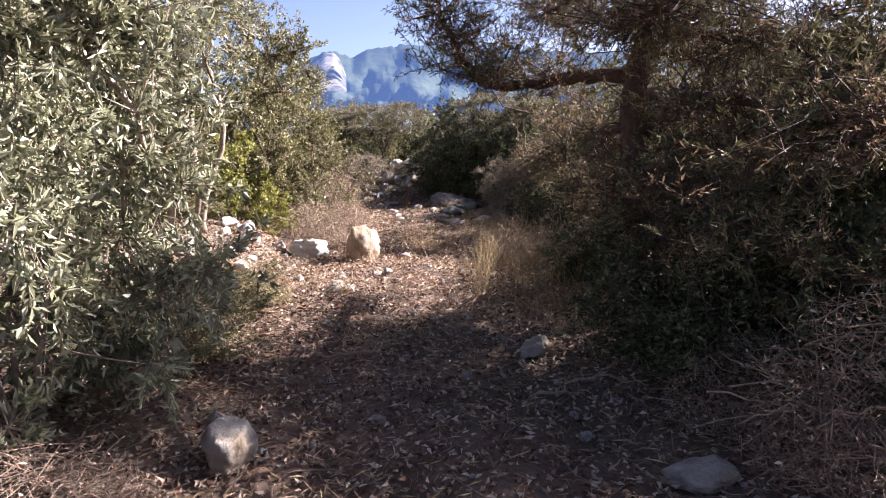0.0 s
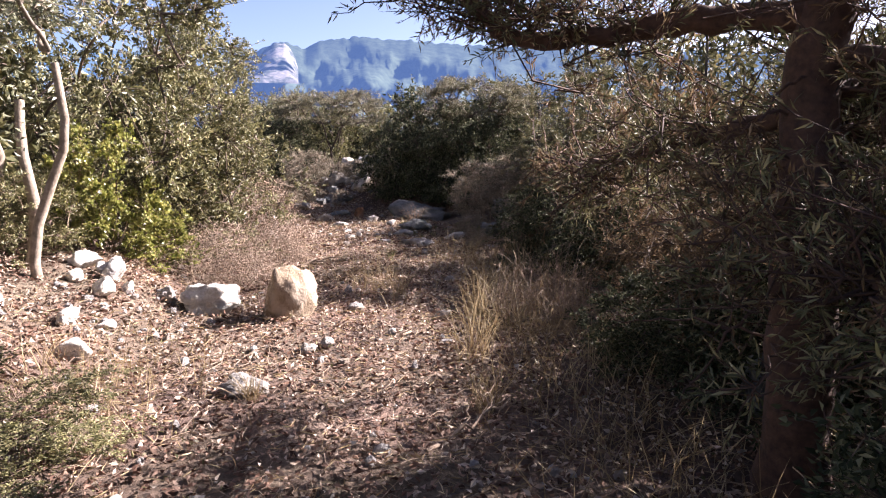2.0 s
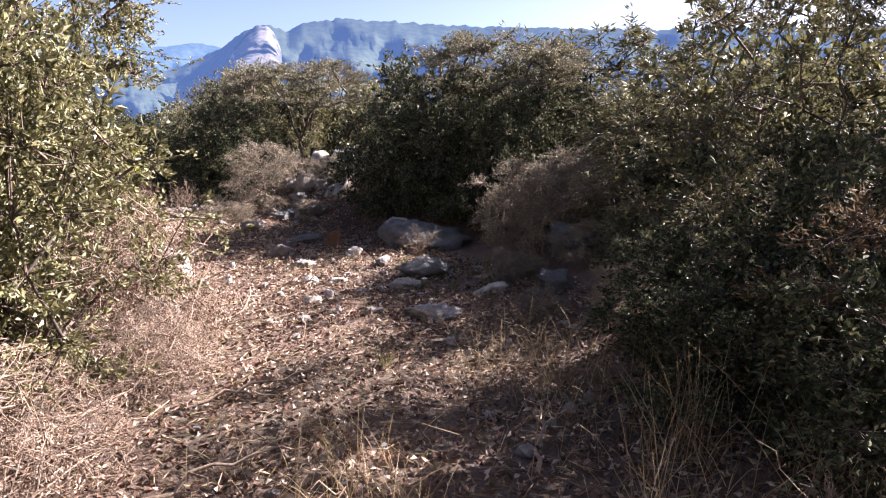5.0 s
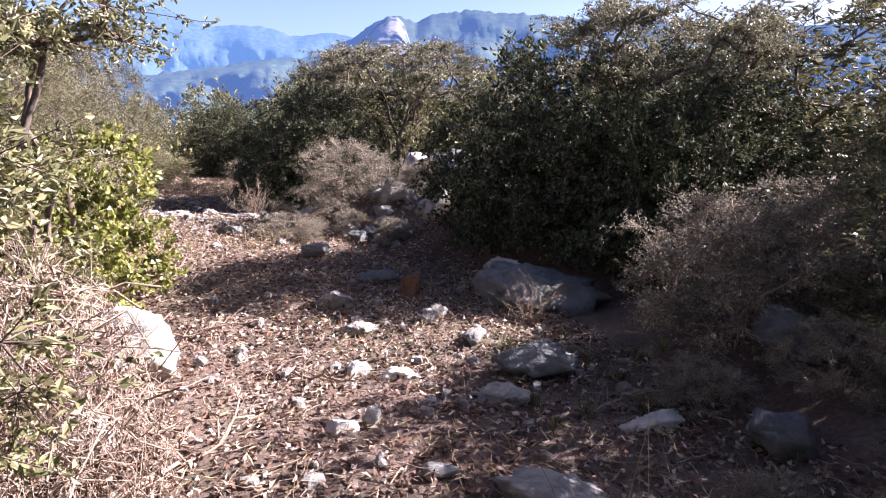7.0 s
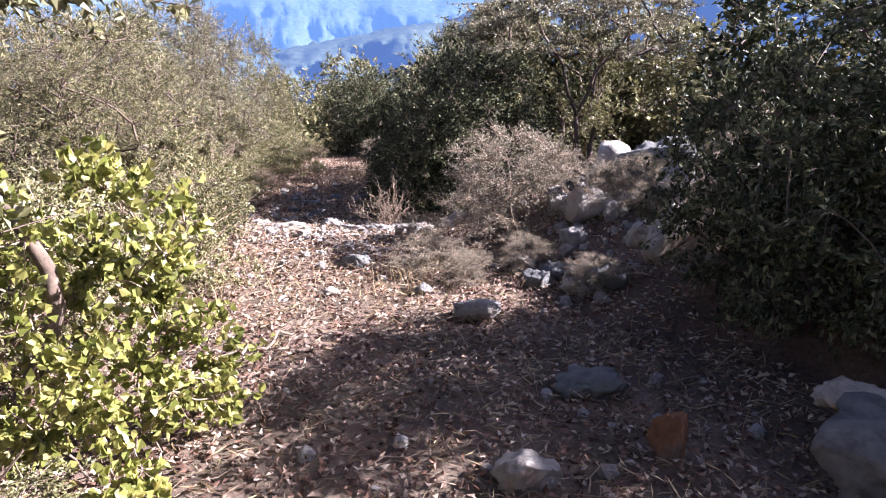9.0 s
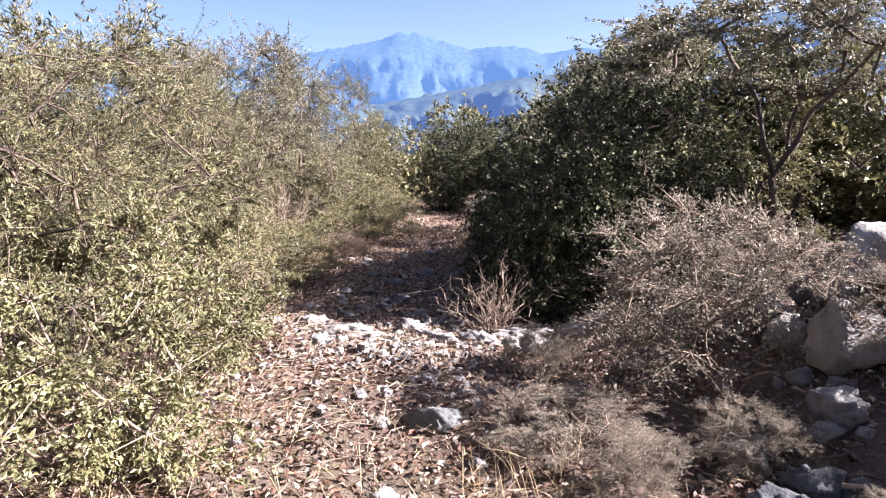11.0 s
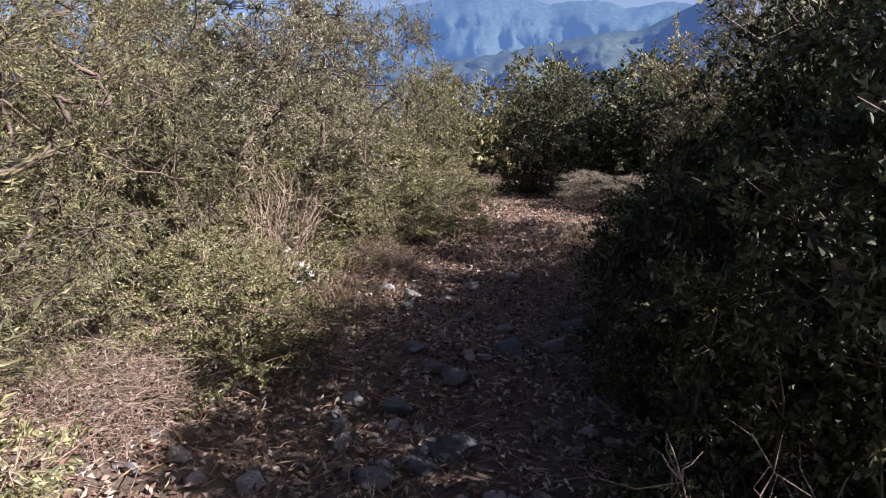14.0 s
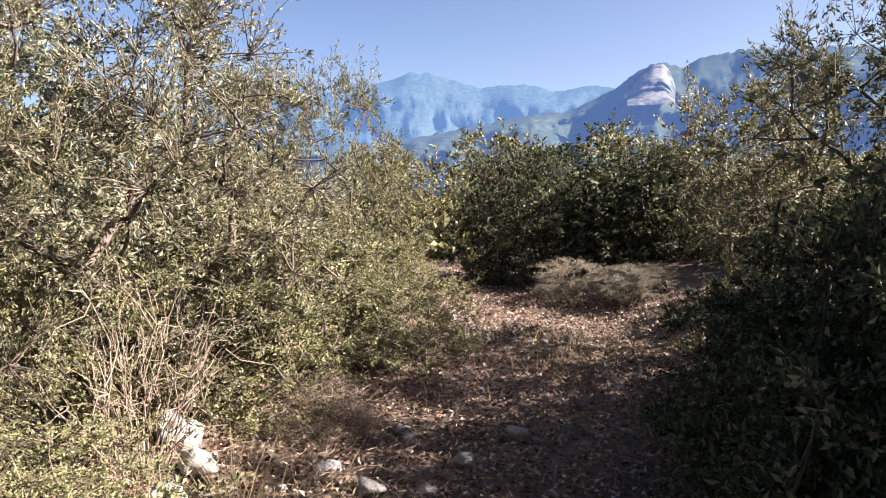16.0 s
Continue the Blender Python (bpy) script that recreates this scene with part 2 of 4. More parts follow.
class Plant:
    """The meshes of one kind of plant; put() stands a plant of that kind in the place."""

    def __init__(self, seed, size, hubs, tips, per_tip, leaf, leafmat, bark, stems=4, stem_r=0.03, trunk=0.0, low=0.0, spread=0.115, droop=0.0, hollow=0.4, twig_r=0.004, fine=True, broad=False, spray=0.6, heart=0):
        rng = np.random.default_rng(seed)
        hubs = int(hubs * 1.9)
        hub, own, tip = crown_points(rng, size, hubs, tips, low, spread, hollow)
        # main stems, parting near the ground or at the trunk's head
        foot = np.zeros((stems, 3))
        ang = rng.uniform(0, 6.28, stems)
        foot[:, 0], foot[:, 1] = np.cos(ang) * stem_r * (5 if trunk else 2.5), np.sin(ang) * stem_r * (5 if trunk else 2.5)
        part_way = rng.uniform(0.3, 1.4, stems)
        head = foot * (1.2 if trunk else 3) + np.stack([np.cos(ang) * size[0] * 0.25 * part_way, np.sin(ang) * size[1] * 0.25 * part_way, (trunk or size[2] * 0.16) * rng.uniform(0.75, 1.1, stems)], 1)
        foot[:, 2] = -0.12
        sp = bent(rng, foot, head, 8, 0.13 if trunk else 0.06)
        for _ in range(3):
            sp[:, 1:-1] = (sp[:, :-2] + 2 * sp[:, 1:-1] + sp[:, 2:]) / 4
        sr = np.linspace(1, 0.66, 8)[None] * stem_r * rng.uniform(0.75, 1.2, (stems, 1))
        pieces = []
        self.stems = []
        if trunk:
            for k in range(stems):
                v, q = tubes(sp[k:k + 1], sr[k:k + 1], 10)
                self.stems.append(as_mesh("trunk", v, q, bark, True))
        else:
            pieces.append(tubes(sp, sr, 6))
        # each limb leaves the nearest knot that lies closer to the foot
        knots = np.concatenate([head, hub])
        far = np.concatenate([np.zeros(stems), np.linalg.norm(hub - head.mean(0), axis=1)])
        load = np.ones(len(knots))
        parent = np.zeros(hubs, int)
        for h in range(hubs):
            gap = np.linalg.norm(knots - hub[h], axis=1) + 0.25 * far
            gap[far >= far[stems + h] - 1e-6] = 1e9
            parent[h] = int(np.argmin(gap))
        for h in np.argsort(-far[stems:]):
            load[parent[h]] += load[stems + h]
        lp = bent(rng, knots[parent], hub, 8 if fine else 4, 0.07)
        for _ in range(2):
            lp[:, 1:-1] = (lp[:, :-2] + 2 * lp[:, 1:-1] + lp[:, 2:]) / 4
        thick = stem_r * np.clip(np.sqrt(load[stems:] / (hubs / stems)), 0.16, 0.7)[:, None]
        lr = np.linspace(1.0, 0.75, lp.shape[1])[None] * thick
        pieces.append(tubes(lp, lr, 5 if fine else 4))
        tw = bent(rng, hub[own], tip, 4, 0.1, -droop)
        kept = [0, 2, 3] if fine else [0, 3]
        tr = np.linspace(1, 0.35, len(kept))[None] * twig_r * np.ones((tips, 1))
        pieces.append(tubes(tw[:, kept], tr, 3))
        v, q = joined(pieces)
        self.wood = as_mesh("branchwork", v, q, bark, True)
        self.crown = None
        if per_tip:
            n = tips * per_tip
            u = rng.uniform(0.25, 1.0, n) ** 0.7 * 2.999
            i = np.repeat(np.arange(tips), per_tip)
            k = u.astype(int)
            f = (u - k)[:, None]
            pos = tw[i, k] * (1 - f) + tw[i, k + 1] * f
            way = unit(tw[i, 3] - tw[i, 1]) * 0.7 + rng.normal(0, spray, (n, 3))
            v, q = leaves(rng, pos + rng.normal(0, 0.012, (n, 3)), way, *leaf, broad=broad)
            if heart:
                # crowded extra leaves deep in the crown, close to the limbs, added to block light
                deep = hub[rng.integers(0, hubs, heart)] * np.array([0.74, 0.74, 0.84])
                deep = deep * rng.uniform(0.55, 1.0, (heart, 1)) ** np.array([0.6, 0.6, 0.9]) + rng.normal(0, 0.09, (heart, 3)) * np.array([size[0], size[1], size[2] * 0.5])
                v, q = joined([(v, q), leaves(rng, deep, rng.normal(0, 1, (heart, 3)), leaf[0], leaf[1] * 1.5)])
            self.crown = as_mesh("crown", v, q, leafmat)

    def put(self, name, label, category, x, y, scale=1.0, turn=0.0, tall=1.0, group="", sink=0.0, lean=(0, 0)):
        root = new(name)
        root.empty_display_size = 0.2
        sc = scale if isinstance(scale, tuple) else (scale, scale, scale * tall)
        root.matrix_world = pose(x, y, float(height(x, y)) - sink, lean[0], lean[1], turn) @ Matrix.Diagonal((*sc, 1))
        tagged(root, label, category, group)
        for stem in self.stems:
            new("trunk" if stem.name.startswith("trunk") else "stem", stem).parent = root
        new("branchwork", self.wood).parent = root
        if self.crown:
            new("crown", self.crown).parent = root
        return root


# ---- ground ----
PATH_Y = np.array([-5, 0, 5, 8.5, 11, 13, 15.3, 17.5, 20, 22, 25, 29, 34, 60])
PATH_X = np.array([0, 0, -0.2, -0.25, -0.8, -1.6, -2.7, -3.9, -5.2, -6.2, -7.5, -9.4, -12.5, -26])

# the foot of the slope on the other side of the clearing
EDGE_Y = np.array([-5, 5, 10, 14.9, 16, 17.5, 20, 25, 34, 60])
EDGE_X = np.array([0.9, 0.8, 0.8, 0.6, -1.3, -2.4, -3.8, -6, -11, -25])


def step(a, b, x):
    t = np.clip((x - a) / (b - a), 0, 1)
    return t * t * (3 - 2 * t)


def height(x, y):
    """The ground's height: a nearly level trail between a stony bank and a slope that climbs on the far side."""
    x, y = np.asarray(x, float), np.asarray(y, float)
    off = x - np.interp(y, PATH_Y, PATH_X)
    z = 0.32 * step(1.5, 2.7, -off) * step(3.5, 6.5, y) * (1 - step(10, 12.5, y))
    up = x - np.interp(y, EDGE_Y, EDGE_X)
    z = z + 0.12 * step(0, 1, up) + 0.10 * np.clip(up - 1.4, 0, 14) + 0.3 * step(0.2, 2.0, up) * step(9, 11, y)
    z = z + 0.12 * step(1.2, 2.2, -off) + 0.15 * step(0, 1.2, up) * step(15.2, 16.2, y) * (1 - step(19.2, 21, y))
    z = z - 0.2 * step(17.4, 19.2, y) - 0.28 * step(19.2, 23.0, y) - 0.05 * np.clip(y - 24, 0, 20)
    z = z + 0.025 * np.sin(x * 2.1 + y * 1.3) * np.sin(y * 1.7 - x * 0.9) + 0.012 * np.sin(x * 6.3 - y * 4.1) * np.sin(y * 5.7 + x * 3.3)
    far = np.hypot(x + 3, y - 12)
    z = z - np.minimum(0.22 * np.clip(far - 42, 0, None), 90)
    return z


def graded(lo, hi, fine, reach, count):
    """Even lines between lo and hi, then ever wider ones out to the reach."""
    grow = np.geomspace(1, reach, count) - 1 + fine
    return np.concatenate([lo - grow[::-1], np.arange(lo, hi + fine / 2, fine), hi + grow])


gx, gy = graded(-9.0, 4.0, 0.09, 2600, 44), graded(-1.0, 27.0, 0.1, 2600, 44)
mx_, my_ = np.meshgrid(gx, gy, indexing="ij")
gz = height(mx_, my_)
near = (np.abs(mx_ + 2) < 9) & (np.abs(my_ - 13) < 17)
rough = np.zeros_like(gz)
for a_, b_ in np.argwhere(near):
    p_ = Vector((mx_[a_, b_], my_[a_, b_], 0))
    rough[a_, b_] = 0.022 * noise.noise(p_ * 5) + 0.014 * noise.noise(p_ * 13)
gz = gz + rough
ii, jj = np.meshgrid(np.arange(len(gx) - 1), np.arange(len(gy) - 1), indexing="ij")
first = ii * len(gy) + jj
gq = np.stack([first, first + len(gy), first + len(gy) + 1, first + 1], -1).reshape(-1, 4)
ground = new("ground", as_mesh("ground", np.stack([mx_, my_, gz], -1).reshape(-1, 3), gq, SOIL, True))
tagged(ground, "red-brown stony soil of a trail strewn with dead leaves", "ground", kind="structure")


# ---- distance ----
def mountain(name, label, dist, profile, depth, mat, seed, low=-4.5):
    """A range of hills: ridge heights by bearing (degrees to the left of +y, degrees up), with spurs and gullies."""
    az = np.arange(profile[0][0], profile[-1][0], 0.2)
    el = np.interp(az, *np.array(profile).T)
    rows = 22
    verts = []
    for i, (a, e) in enumerate(zip(az, el)):
        jag = noise.fractal(Vector((a * 1.4, seed, 0)), 0.8, 2.2, 5) * 0.18
        for k in range(rows):
            t = k / (rows - 1)
            spur = noise.fractal(Vector((a * 0.22 + t * 1.7, t * 3.1 - a * 0.06, seed + 7)), 0.9, 2.1, 6)
            d = dist - depth * (1 - t) + spur * depth * 0.28 * math.sin(math.pi * min(1, t * 1.0 + 0.02))
            up = math.tan(radians((e + jag * (t > 0.97)) * t ** 0.8 + low * (1 - t) ** 1.5))
            verts.append((-math.sin(radians(a)) * d, math.cos(radians(a)) * d, 1.5 + up * d))
    n = len(az)
    i, k = np.meshgrid(np.arange(n - 1), np.arange(rows - 1), indexing="ij")
    f = i * rows + k
    ob = new(name, as_mesh(name, verts, np.stack([f, f + 1, f + rows + 1, f + rows], -1).reshape(-1, 4), mat, True))
    return tagged(ob, label, "mountain", kind="structure")


mountain("backdrop_ridge", "wooded limestone ridge with pale cliffs, blue haze painted in", 2300, [(-75, 5), (-40, 5.6), (-15, 6.5), (-5, 6.9), (0, 7.2), (3.5, 7.35), (6.2, 6.95), (7.4, 6.3), (8.6, 6.75), (9.6, 6.7), (10.8, 6.2), (12.5, 4.9), (14.5, 4.0), (16, 3.3), (19, 3.1), (22, 2.6), (26, 1.9), (30, 1.2), (36, 0.6), (60, 0.3)], 900, NEAR_RANGE, 3)
mountain("backdrop_range", "mountain range on the horizon with pale blue haze painted in", 4300, [(-10, 3), (12, 5.0), (14.3, 5.3), (17, 4.9), (18.6, 5.35), (20.5, 5.6), (23.2, 5.35), (25.5, 6.0), (27.5, 6.6), (29.2, 6.65), (30.5, 6.1), (33, 5.65), (36.8, 5.0), (42, 4.4), (55, 3.6), (80, 3)], 900, FAR_RANGE, 11)

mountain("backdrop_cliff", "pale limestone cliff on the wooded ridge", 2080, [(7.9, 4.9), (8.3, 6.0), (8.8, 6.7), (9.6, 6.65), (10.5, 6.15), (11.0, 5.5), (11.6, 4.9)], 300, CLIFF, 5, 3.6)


# ---- rocks ----
def rock_mesh(seed, size, cuts=9, rough=0.1, level=3):
    """A broken block of limestone: a ball cut by random planes, then worn."""
    rng = np.random.default_rng(seed)
    bm = bmesh.new()
    bmesh.ops.create_icosphere(bm, subdivisions=level, radius=1.0)
    planes = [(Vector(unit(rng.normal(0, 1, 3))), rng.uniform(0.42, 0.78)) for _ in range(cuts)]
    off = Vector(rng.uniform(-50, 50, 3))
    for v in bm.verts:
        p = v.co.copy()
        for nrm, d in planes:
            over = p.dot(nrm) - d
            if over > 0:
                p -= nrm * over * 0.93
        q = Vector((p.x * size[0], p.y * size[1], p.z * size[2])) / (size[0] * size[1] * size[2]) ** (1 / 3)
        p *= 1 + rough * noise.fractal(q * 2.4 + off, 0.8, 2.1, 5) - rough * 0.9 * abs(noise.noise(q * 4 + off)) - rough * 0.5 * abs(noise.noise(q * 11 + off))
        v.co = Vector((p.x * size[0], p.y * size[1], p.z * size[2]))
    for f in bm.faces:
        f.smooth = True
    me = bpy.data.meshes.new("rock")
    bm.to_mesh(me), bm.free()
    return me


def rock(name, label, mat, x, y, size, seed, turn=0.0, lean=(0, 0), sunk=0.3, cuts=9, rough=0.1, lift=0.0, group=""):
    me = rock_mesh(seed, size, cuts, rough, 4 if max(size) > 0.12 else 3)
    me.materials.append(mat)
    ob = new(name, me)
    ob.matrix_world = pose(x, y, float(height(x, y)) + size[2] * (1 - sunk) * 0.75 + lift, lean[0], lean[1], turn)
    return tagged(ob, label, "rock", group)


# (label, material, x, y, half sizes, turn, lean)
STONES = [
    ("upright ochre limestone boulder beside the trail", OCHRE_ROCK, -1.03, 8.12, (0.27, 0.22, 0.34), 25, (6, -16)),
    ("low whitish limestone boulder beside the trail", WHITE_ROCK, -1.7, 8.28, (0.3, 0.24, 0.2), 10, (0, 6)),
    ("flat pale stone lying against a boulder", LIME, -2.02, 8.3, (0.14, 0.12, 0.09), 0, (0, 0)),
    ("pale limestone block among dead twigs", LIME, -1.0, 2.98, (0.13, 0.2, 0.15), 25, (-18, 6)),
    ("half-buried pale stone under brushwood", LIME, 1.15, 2.75, (0.2, 0.14, 0.09), 10, (0, 0)),
    ("pale stone at the edge of the dry grass", LIME, 0.62, 4.5, (0.14, 0.1, 0.11), 50, (0, 0)),
    ("flat stone with dry grass growing round it", LIME, -0.98, 6.55, (0.19, 0.13, 0.09), 20, (0, 0)),
    ("small pale stone in the leaf litter", LIME, -0.72, 7.2, (0.1, 0.08, 0.06), 0, (0, 0)),
    ("small pale stone in the leaf litter", LIME, -0.48, 8.3, (0.11, 0.08, 0.07), 60, (0, 0)),
    ("small pale stone in the leaf litter", LIME, -0.62, 7.35, (0.07, 0.06, 0.05), 80, (0, 0)),
    ("small flat stone in the leaf litter", LIME, 0.28, 8.2, (0.1, 0.07, 0.05), 30, (0, 0)),
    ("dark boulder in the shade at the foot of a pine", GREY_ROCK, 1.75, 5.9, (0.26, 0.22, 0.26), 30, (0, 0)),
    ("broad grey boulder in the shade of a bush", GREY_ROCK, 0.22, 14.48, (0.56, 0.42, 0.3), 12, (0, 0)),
    ("pale stone resting on top of a big boulder", LIME, -0.04, 14.68, (0.17, 0.12, 0.09), 0, (0, 0)),
    ("pale stone resting on top of a big boulder", LIME, 0.14, 14.55, (0.14, 0.12, 0.1), 40, (0, 0)),
    ("small rust-orange stone in the shade", RUST_ROCK, -0.76, 14.4, (0.1, 0.09, 0.14), 20, (0, 0)),
    ("rounded pale stone on the trail", LIME, -1.3, 14.06, (0.14, 0.12, 0.13), 0, (0, 0)),
    ("large whitish block at the edge of the brushwood", WHITE_ROCK, -2.06, 12.5, (0.26, 0.22, 0.3), 35, (0, -10)),
    ("pale block under dead twigs", LIME, -1.9, 11.75, (0.2, 0.14, 0.16), 15, (0, 0)),
    ("white stone on the trail", WHITE_ROCK, -0.78, 12.08, (0.11, 0.08, 0.07), 15, (0, 0)),
    ("white stone on the trail", WHITE_ROCK, -0.65, 12.2, (0.06, 0.05, 0.07), 75, (0, 0)),
    ("flat whitish stone on the trail", WHITE_ROCK, -0.62, 12.8, (0.19, 0.1, 0.06), -10, (0, 0)),
    ("flat whitish stone on the trail", WHITE_ROCK, -0.88, 12.85, (0.1, 0.08, 0.07), 20, (0, 0)),
    ("flat grey-pink stone at the trail's edge", LIME, -0.02, 12.6, (0.24, 0.14, 0.09), -8, (0, 0)),
    ("flat whitish stone at the trail's edge", WHITE_ROCK, 0.72, 12.4, (0.2, 0.12, 0.08), 15, (0, 0)),
    ("long flat stone in the shade", LIME, 0.12, 11.65, (0.3, 0.17, 0.08), -20, (0, 0)),
    ("flat stone in the shade", LIME, -0.3, 11.75, (0.11, 0.08, 0.06), 0, (0, 0)),
    ("pale stone on the trail", LIME, -0.52, 13.8, (0.13, 0.1, 0.08), 35, (0, 0)),
    ("pale stone on the trail", LIME, -0.22, 13.4, (0.12, 0.09, 0.08), 65, (0, 0)),
    ("pale stone on the trail", LIME, -1.0, 13.55, (0.15, 0.09, 0.06), 15, (0, 0)),
    ("broad flat rock at the trail's edge", GREY_ROCK, 0.2, 13.0, (0.3, 0.2, 0.14), 25, (0, 0)),
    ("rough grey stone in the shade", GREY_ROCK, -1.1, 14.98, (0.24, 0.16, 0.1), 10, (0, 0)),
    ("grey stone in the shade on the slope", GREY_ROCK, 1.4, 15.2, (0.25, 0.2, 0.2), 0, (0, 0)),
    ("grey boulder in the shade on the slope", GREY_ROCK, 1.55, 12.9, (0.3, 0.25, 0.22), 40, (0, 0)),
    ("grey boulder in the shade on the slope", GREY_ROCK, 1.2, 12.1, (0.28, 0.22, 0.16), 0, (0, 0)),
    ("pale craggy boulder on the stony bank", LIME, -1.26, 18.15, (0.3, 0.26, 0.3), 130, (0, 0)),
    ("pale craggy boulder behind a heath shrub", LIME, -1.38, 17.4, (0.24, 0.18, 0.2), 10, (0, 0)),
    ("dark grey boulder on the stony bank", GREY_ROCK, -0.84, 17.8, (0.4, 0.32, 0.34), 0, (0, 0)),
    ("pale angular block on the stony bank", LIME, -0.7, 17.05, (0.22, 0.18, 0.3), 25, (0, 0)),
    ("pale angular block on the stony bank", LIME, -0.78, 16.5, (0.2, 0.16, 0.24), 70, (0, 0)),
    ("grey rubble stone on the stony bank", GREY_ROCK, -1.62, 16.42, (0.14, 0.12, 0.13), 0, (0, 0)),
    ("grey rubble stone on the stony bank", LIME, -1.36, 16.4, (0.17, 0.14, 0.16), 50, (0, 0)),
    ("grey rubble stone on the stony bank", GREY_ROCK, -1.12, 16.32, (0.19, 0.14, 0.16), 15, (0, 0)),
    ("grey rubble stone on the stony bank", LIME, -0.95, 16.75, (0.15, 0.12, 0.14), 80, (0, 0)),
    ("grey rubble stone on the stony bank", LIME, -1.78, 16.75, (0.12, 0.1, 0.1), 30, (0, 0)),
    ("rough pitted stone at the trail's edge", LIME, -1.94, 15.74, (0.2, 0.14, 0.12), 10, (0, 0)),
    ("dark rough stone on the trail", GREY_ROCK, -2.4, 16.1, (0.1, 0.08, 0.06), 40, (0, 0)),
    ("rough grey stone on the trail", GREY_ROCK, -3.2, 16.65, (0.18, 0.12, 0.08), 0, (0, 0)),
    ("small pale stone on the trail", LIME, -3.05, 16.0, (0.08, 0.06, 0.05), 25, (0, 0)),
    ("whitish ledge stone across the trail", LIME, -4.35, 17.75, (0.4, 0.17, 0.08), 4, (0, 0)),
    ("whitish ledge stone across the trail", LIME, -3.75, 17.9, (0.25, 0.12, 0.07), -8, (0, 0)),
    ("whitish ledge stone across the trail", LIME, -4.4, 17.42, (0.1, 0.08, 0.07), 0, (0, 0)),
    ("rough pale outcrop beside a dead shrub", LIME, -3.3, 18.45, (0.32, 0.17, 0.12), 35, (0, 0)),
    ("rough pale outcrop beside a dead shrub", LIME, -2.95, 18.85, (0.3, 0.2, 0.15), 20, (0, 0)),
    ("whitish ledge stone across the trail", LIME, -4.8, 17.85, (0.2, 0.12, 0.06), 10, (0, 0)),
    ("whitish ledge stone across the trail", LIME, -4.05, 18.0, (0.2, 0.12, 0.08), -14, (0, 0)),
    ("rough pale ledge stone across the trail", LIME, -3.5, 18.05, (0.18, 0.12, 0.09), -20, (0, 0)),
    ("rough pale ledge stone across the trail", LIME, -3.15, 18.1, (0.14, 0.12, 0.1), 60, (0, 0)),
    ("small upright stone on the trail", LIME, -3.2, 17.85, (0.07, 0.06, 0.1), 0, (0, 0)),
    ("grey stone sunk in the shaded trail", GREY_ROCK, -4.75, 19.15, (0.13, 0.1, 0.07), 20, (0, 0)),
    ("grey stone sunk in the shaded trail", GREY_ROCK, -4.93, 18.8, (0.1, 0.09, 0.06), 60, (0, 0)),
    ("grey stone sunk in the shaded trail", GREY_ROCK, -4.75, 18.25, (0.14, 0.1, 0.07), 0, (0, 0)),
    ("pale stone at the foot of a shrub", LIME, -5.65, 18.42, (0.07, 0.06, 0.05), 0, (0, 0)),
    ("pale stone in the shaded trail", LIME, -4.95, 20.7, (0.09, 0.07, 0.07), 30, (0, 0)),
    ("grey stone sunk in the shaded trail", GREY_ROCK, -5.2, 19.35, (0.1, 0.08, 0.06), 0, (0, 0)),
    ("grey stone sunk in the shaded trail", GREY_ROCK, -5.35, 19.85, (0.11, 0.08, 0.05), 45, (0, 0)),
    ("white stone in a heap beside the trail", WHITE_ROCK, -6.98, 20.5, (0.13, 0.11, 0.13), 0, (0, 0)),
    ("white stone in a heap beside the trail", WHITE_ROCK, -7.2, 20.85, (0.12, 0.1, 0.11), 40, (0, 0)),
    ("white stone in a heap beside the trail", WHITE_ROCK, -7.5, 21.05, (0.16, 0.12, 0.17), 70, (0, 0)),
    ("rounded pale stone on the trail", LIME, -6.4, 21.2, (0.11, 0.08, 0.06), 0, (0, 0)),
    ("flat white stone on the trail", WHITE_ROCK, -6.8, 21.4, (0.11, 0.07, 0.05), 20, (0, 0)),
    ("flat grey slab in deep shade", GREY_ROCK, -5.0, 21.3, (0.2, 0.15, 0.07), 15, (0, 0)),
]
for k, (text, mat, x, y, size, turn, lean) in enumerate(STONES):
    rock("boulder" if max(size) > 0.22 else "stone", text, mat, x, y, size, 100 + k, turn, lean, 0.75 if "ledge" in text or "outcrop" in text else 0.6 if "flat" in text or "broad" in text or "half-buried" in text else 0.34, 5 if "block" in text or "craggy" in text or "upright ochre" in text else 8 + k % 4, 0.3 if "ledge" in text or "outcrop" in text else 0.12 if "block" in text or "craggy" in text or "upright ochre" in text else 0.2, 0.2 if "on top" in text else 0.0)
# stones trodden into the shaded trail
trodden = np.random.default_rng(8)
for k in range(22):
    y = trodden.uniform(18.2, 22.5)
    x, s = float(np.interp(y, PATH_Y, PATH_X)) + trodden.uniform(-0.7, 0.7), trodden.uniform(0.045, 0.12)
    rock("stone", "grey stone trodden into the shaded trail", GREY_ROCK if k % 2 else LIME, x, y, (s, s * trodden.uniform(0.7, 1), s * 0.6), 450 + k, trodden.uniform(0, 360), (0, 0), 0.5, 9, 0.2, 0.0, "stones in the shaded trail")
# rubble round the crags above the clearing
rubble = np.random.default_rng(6)
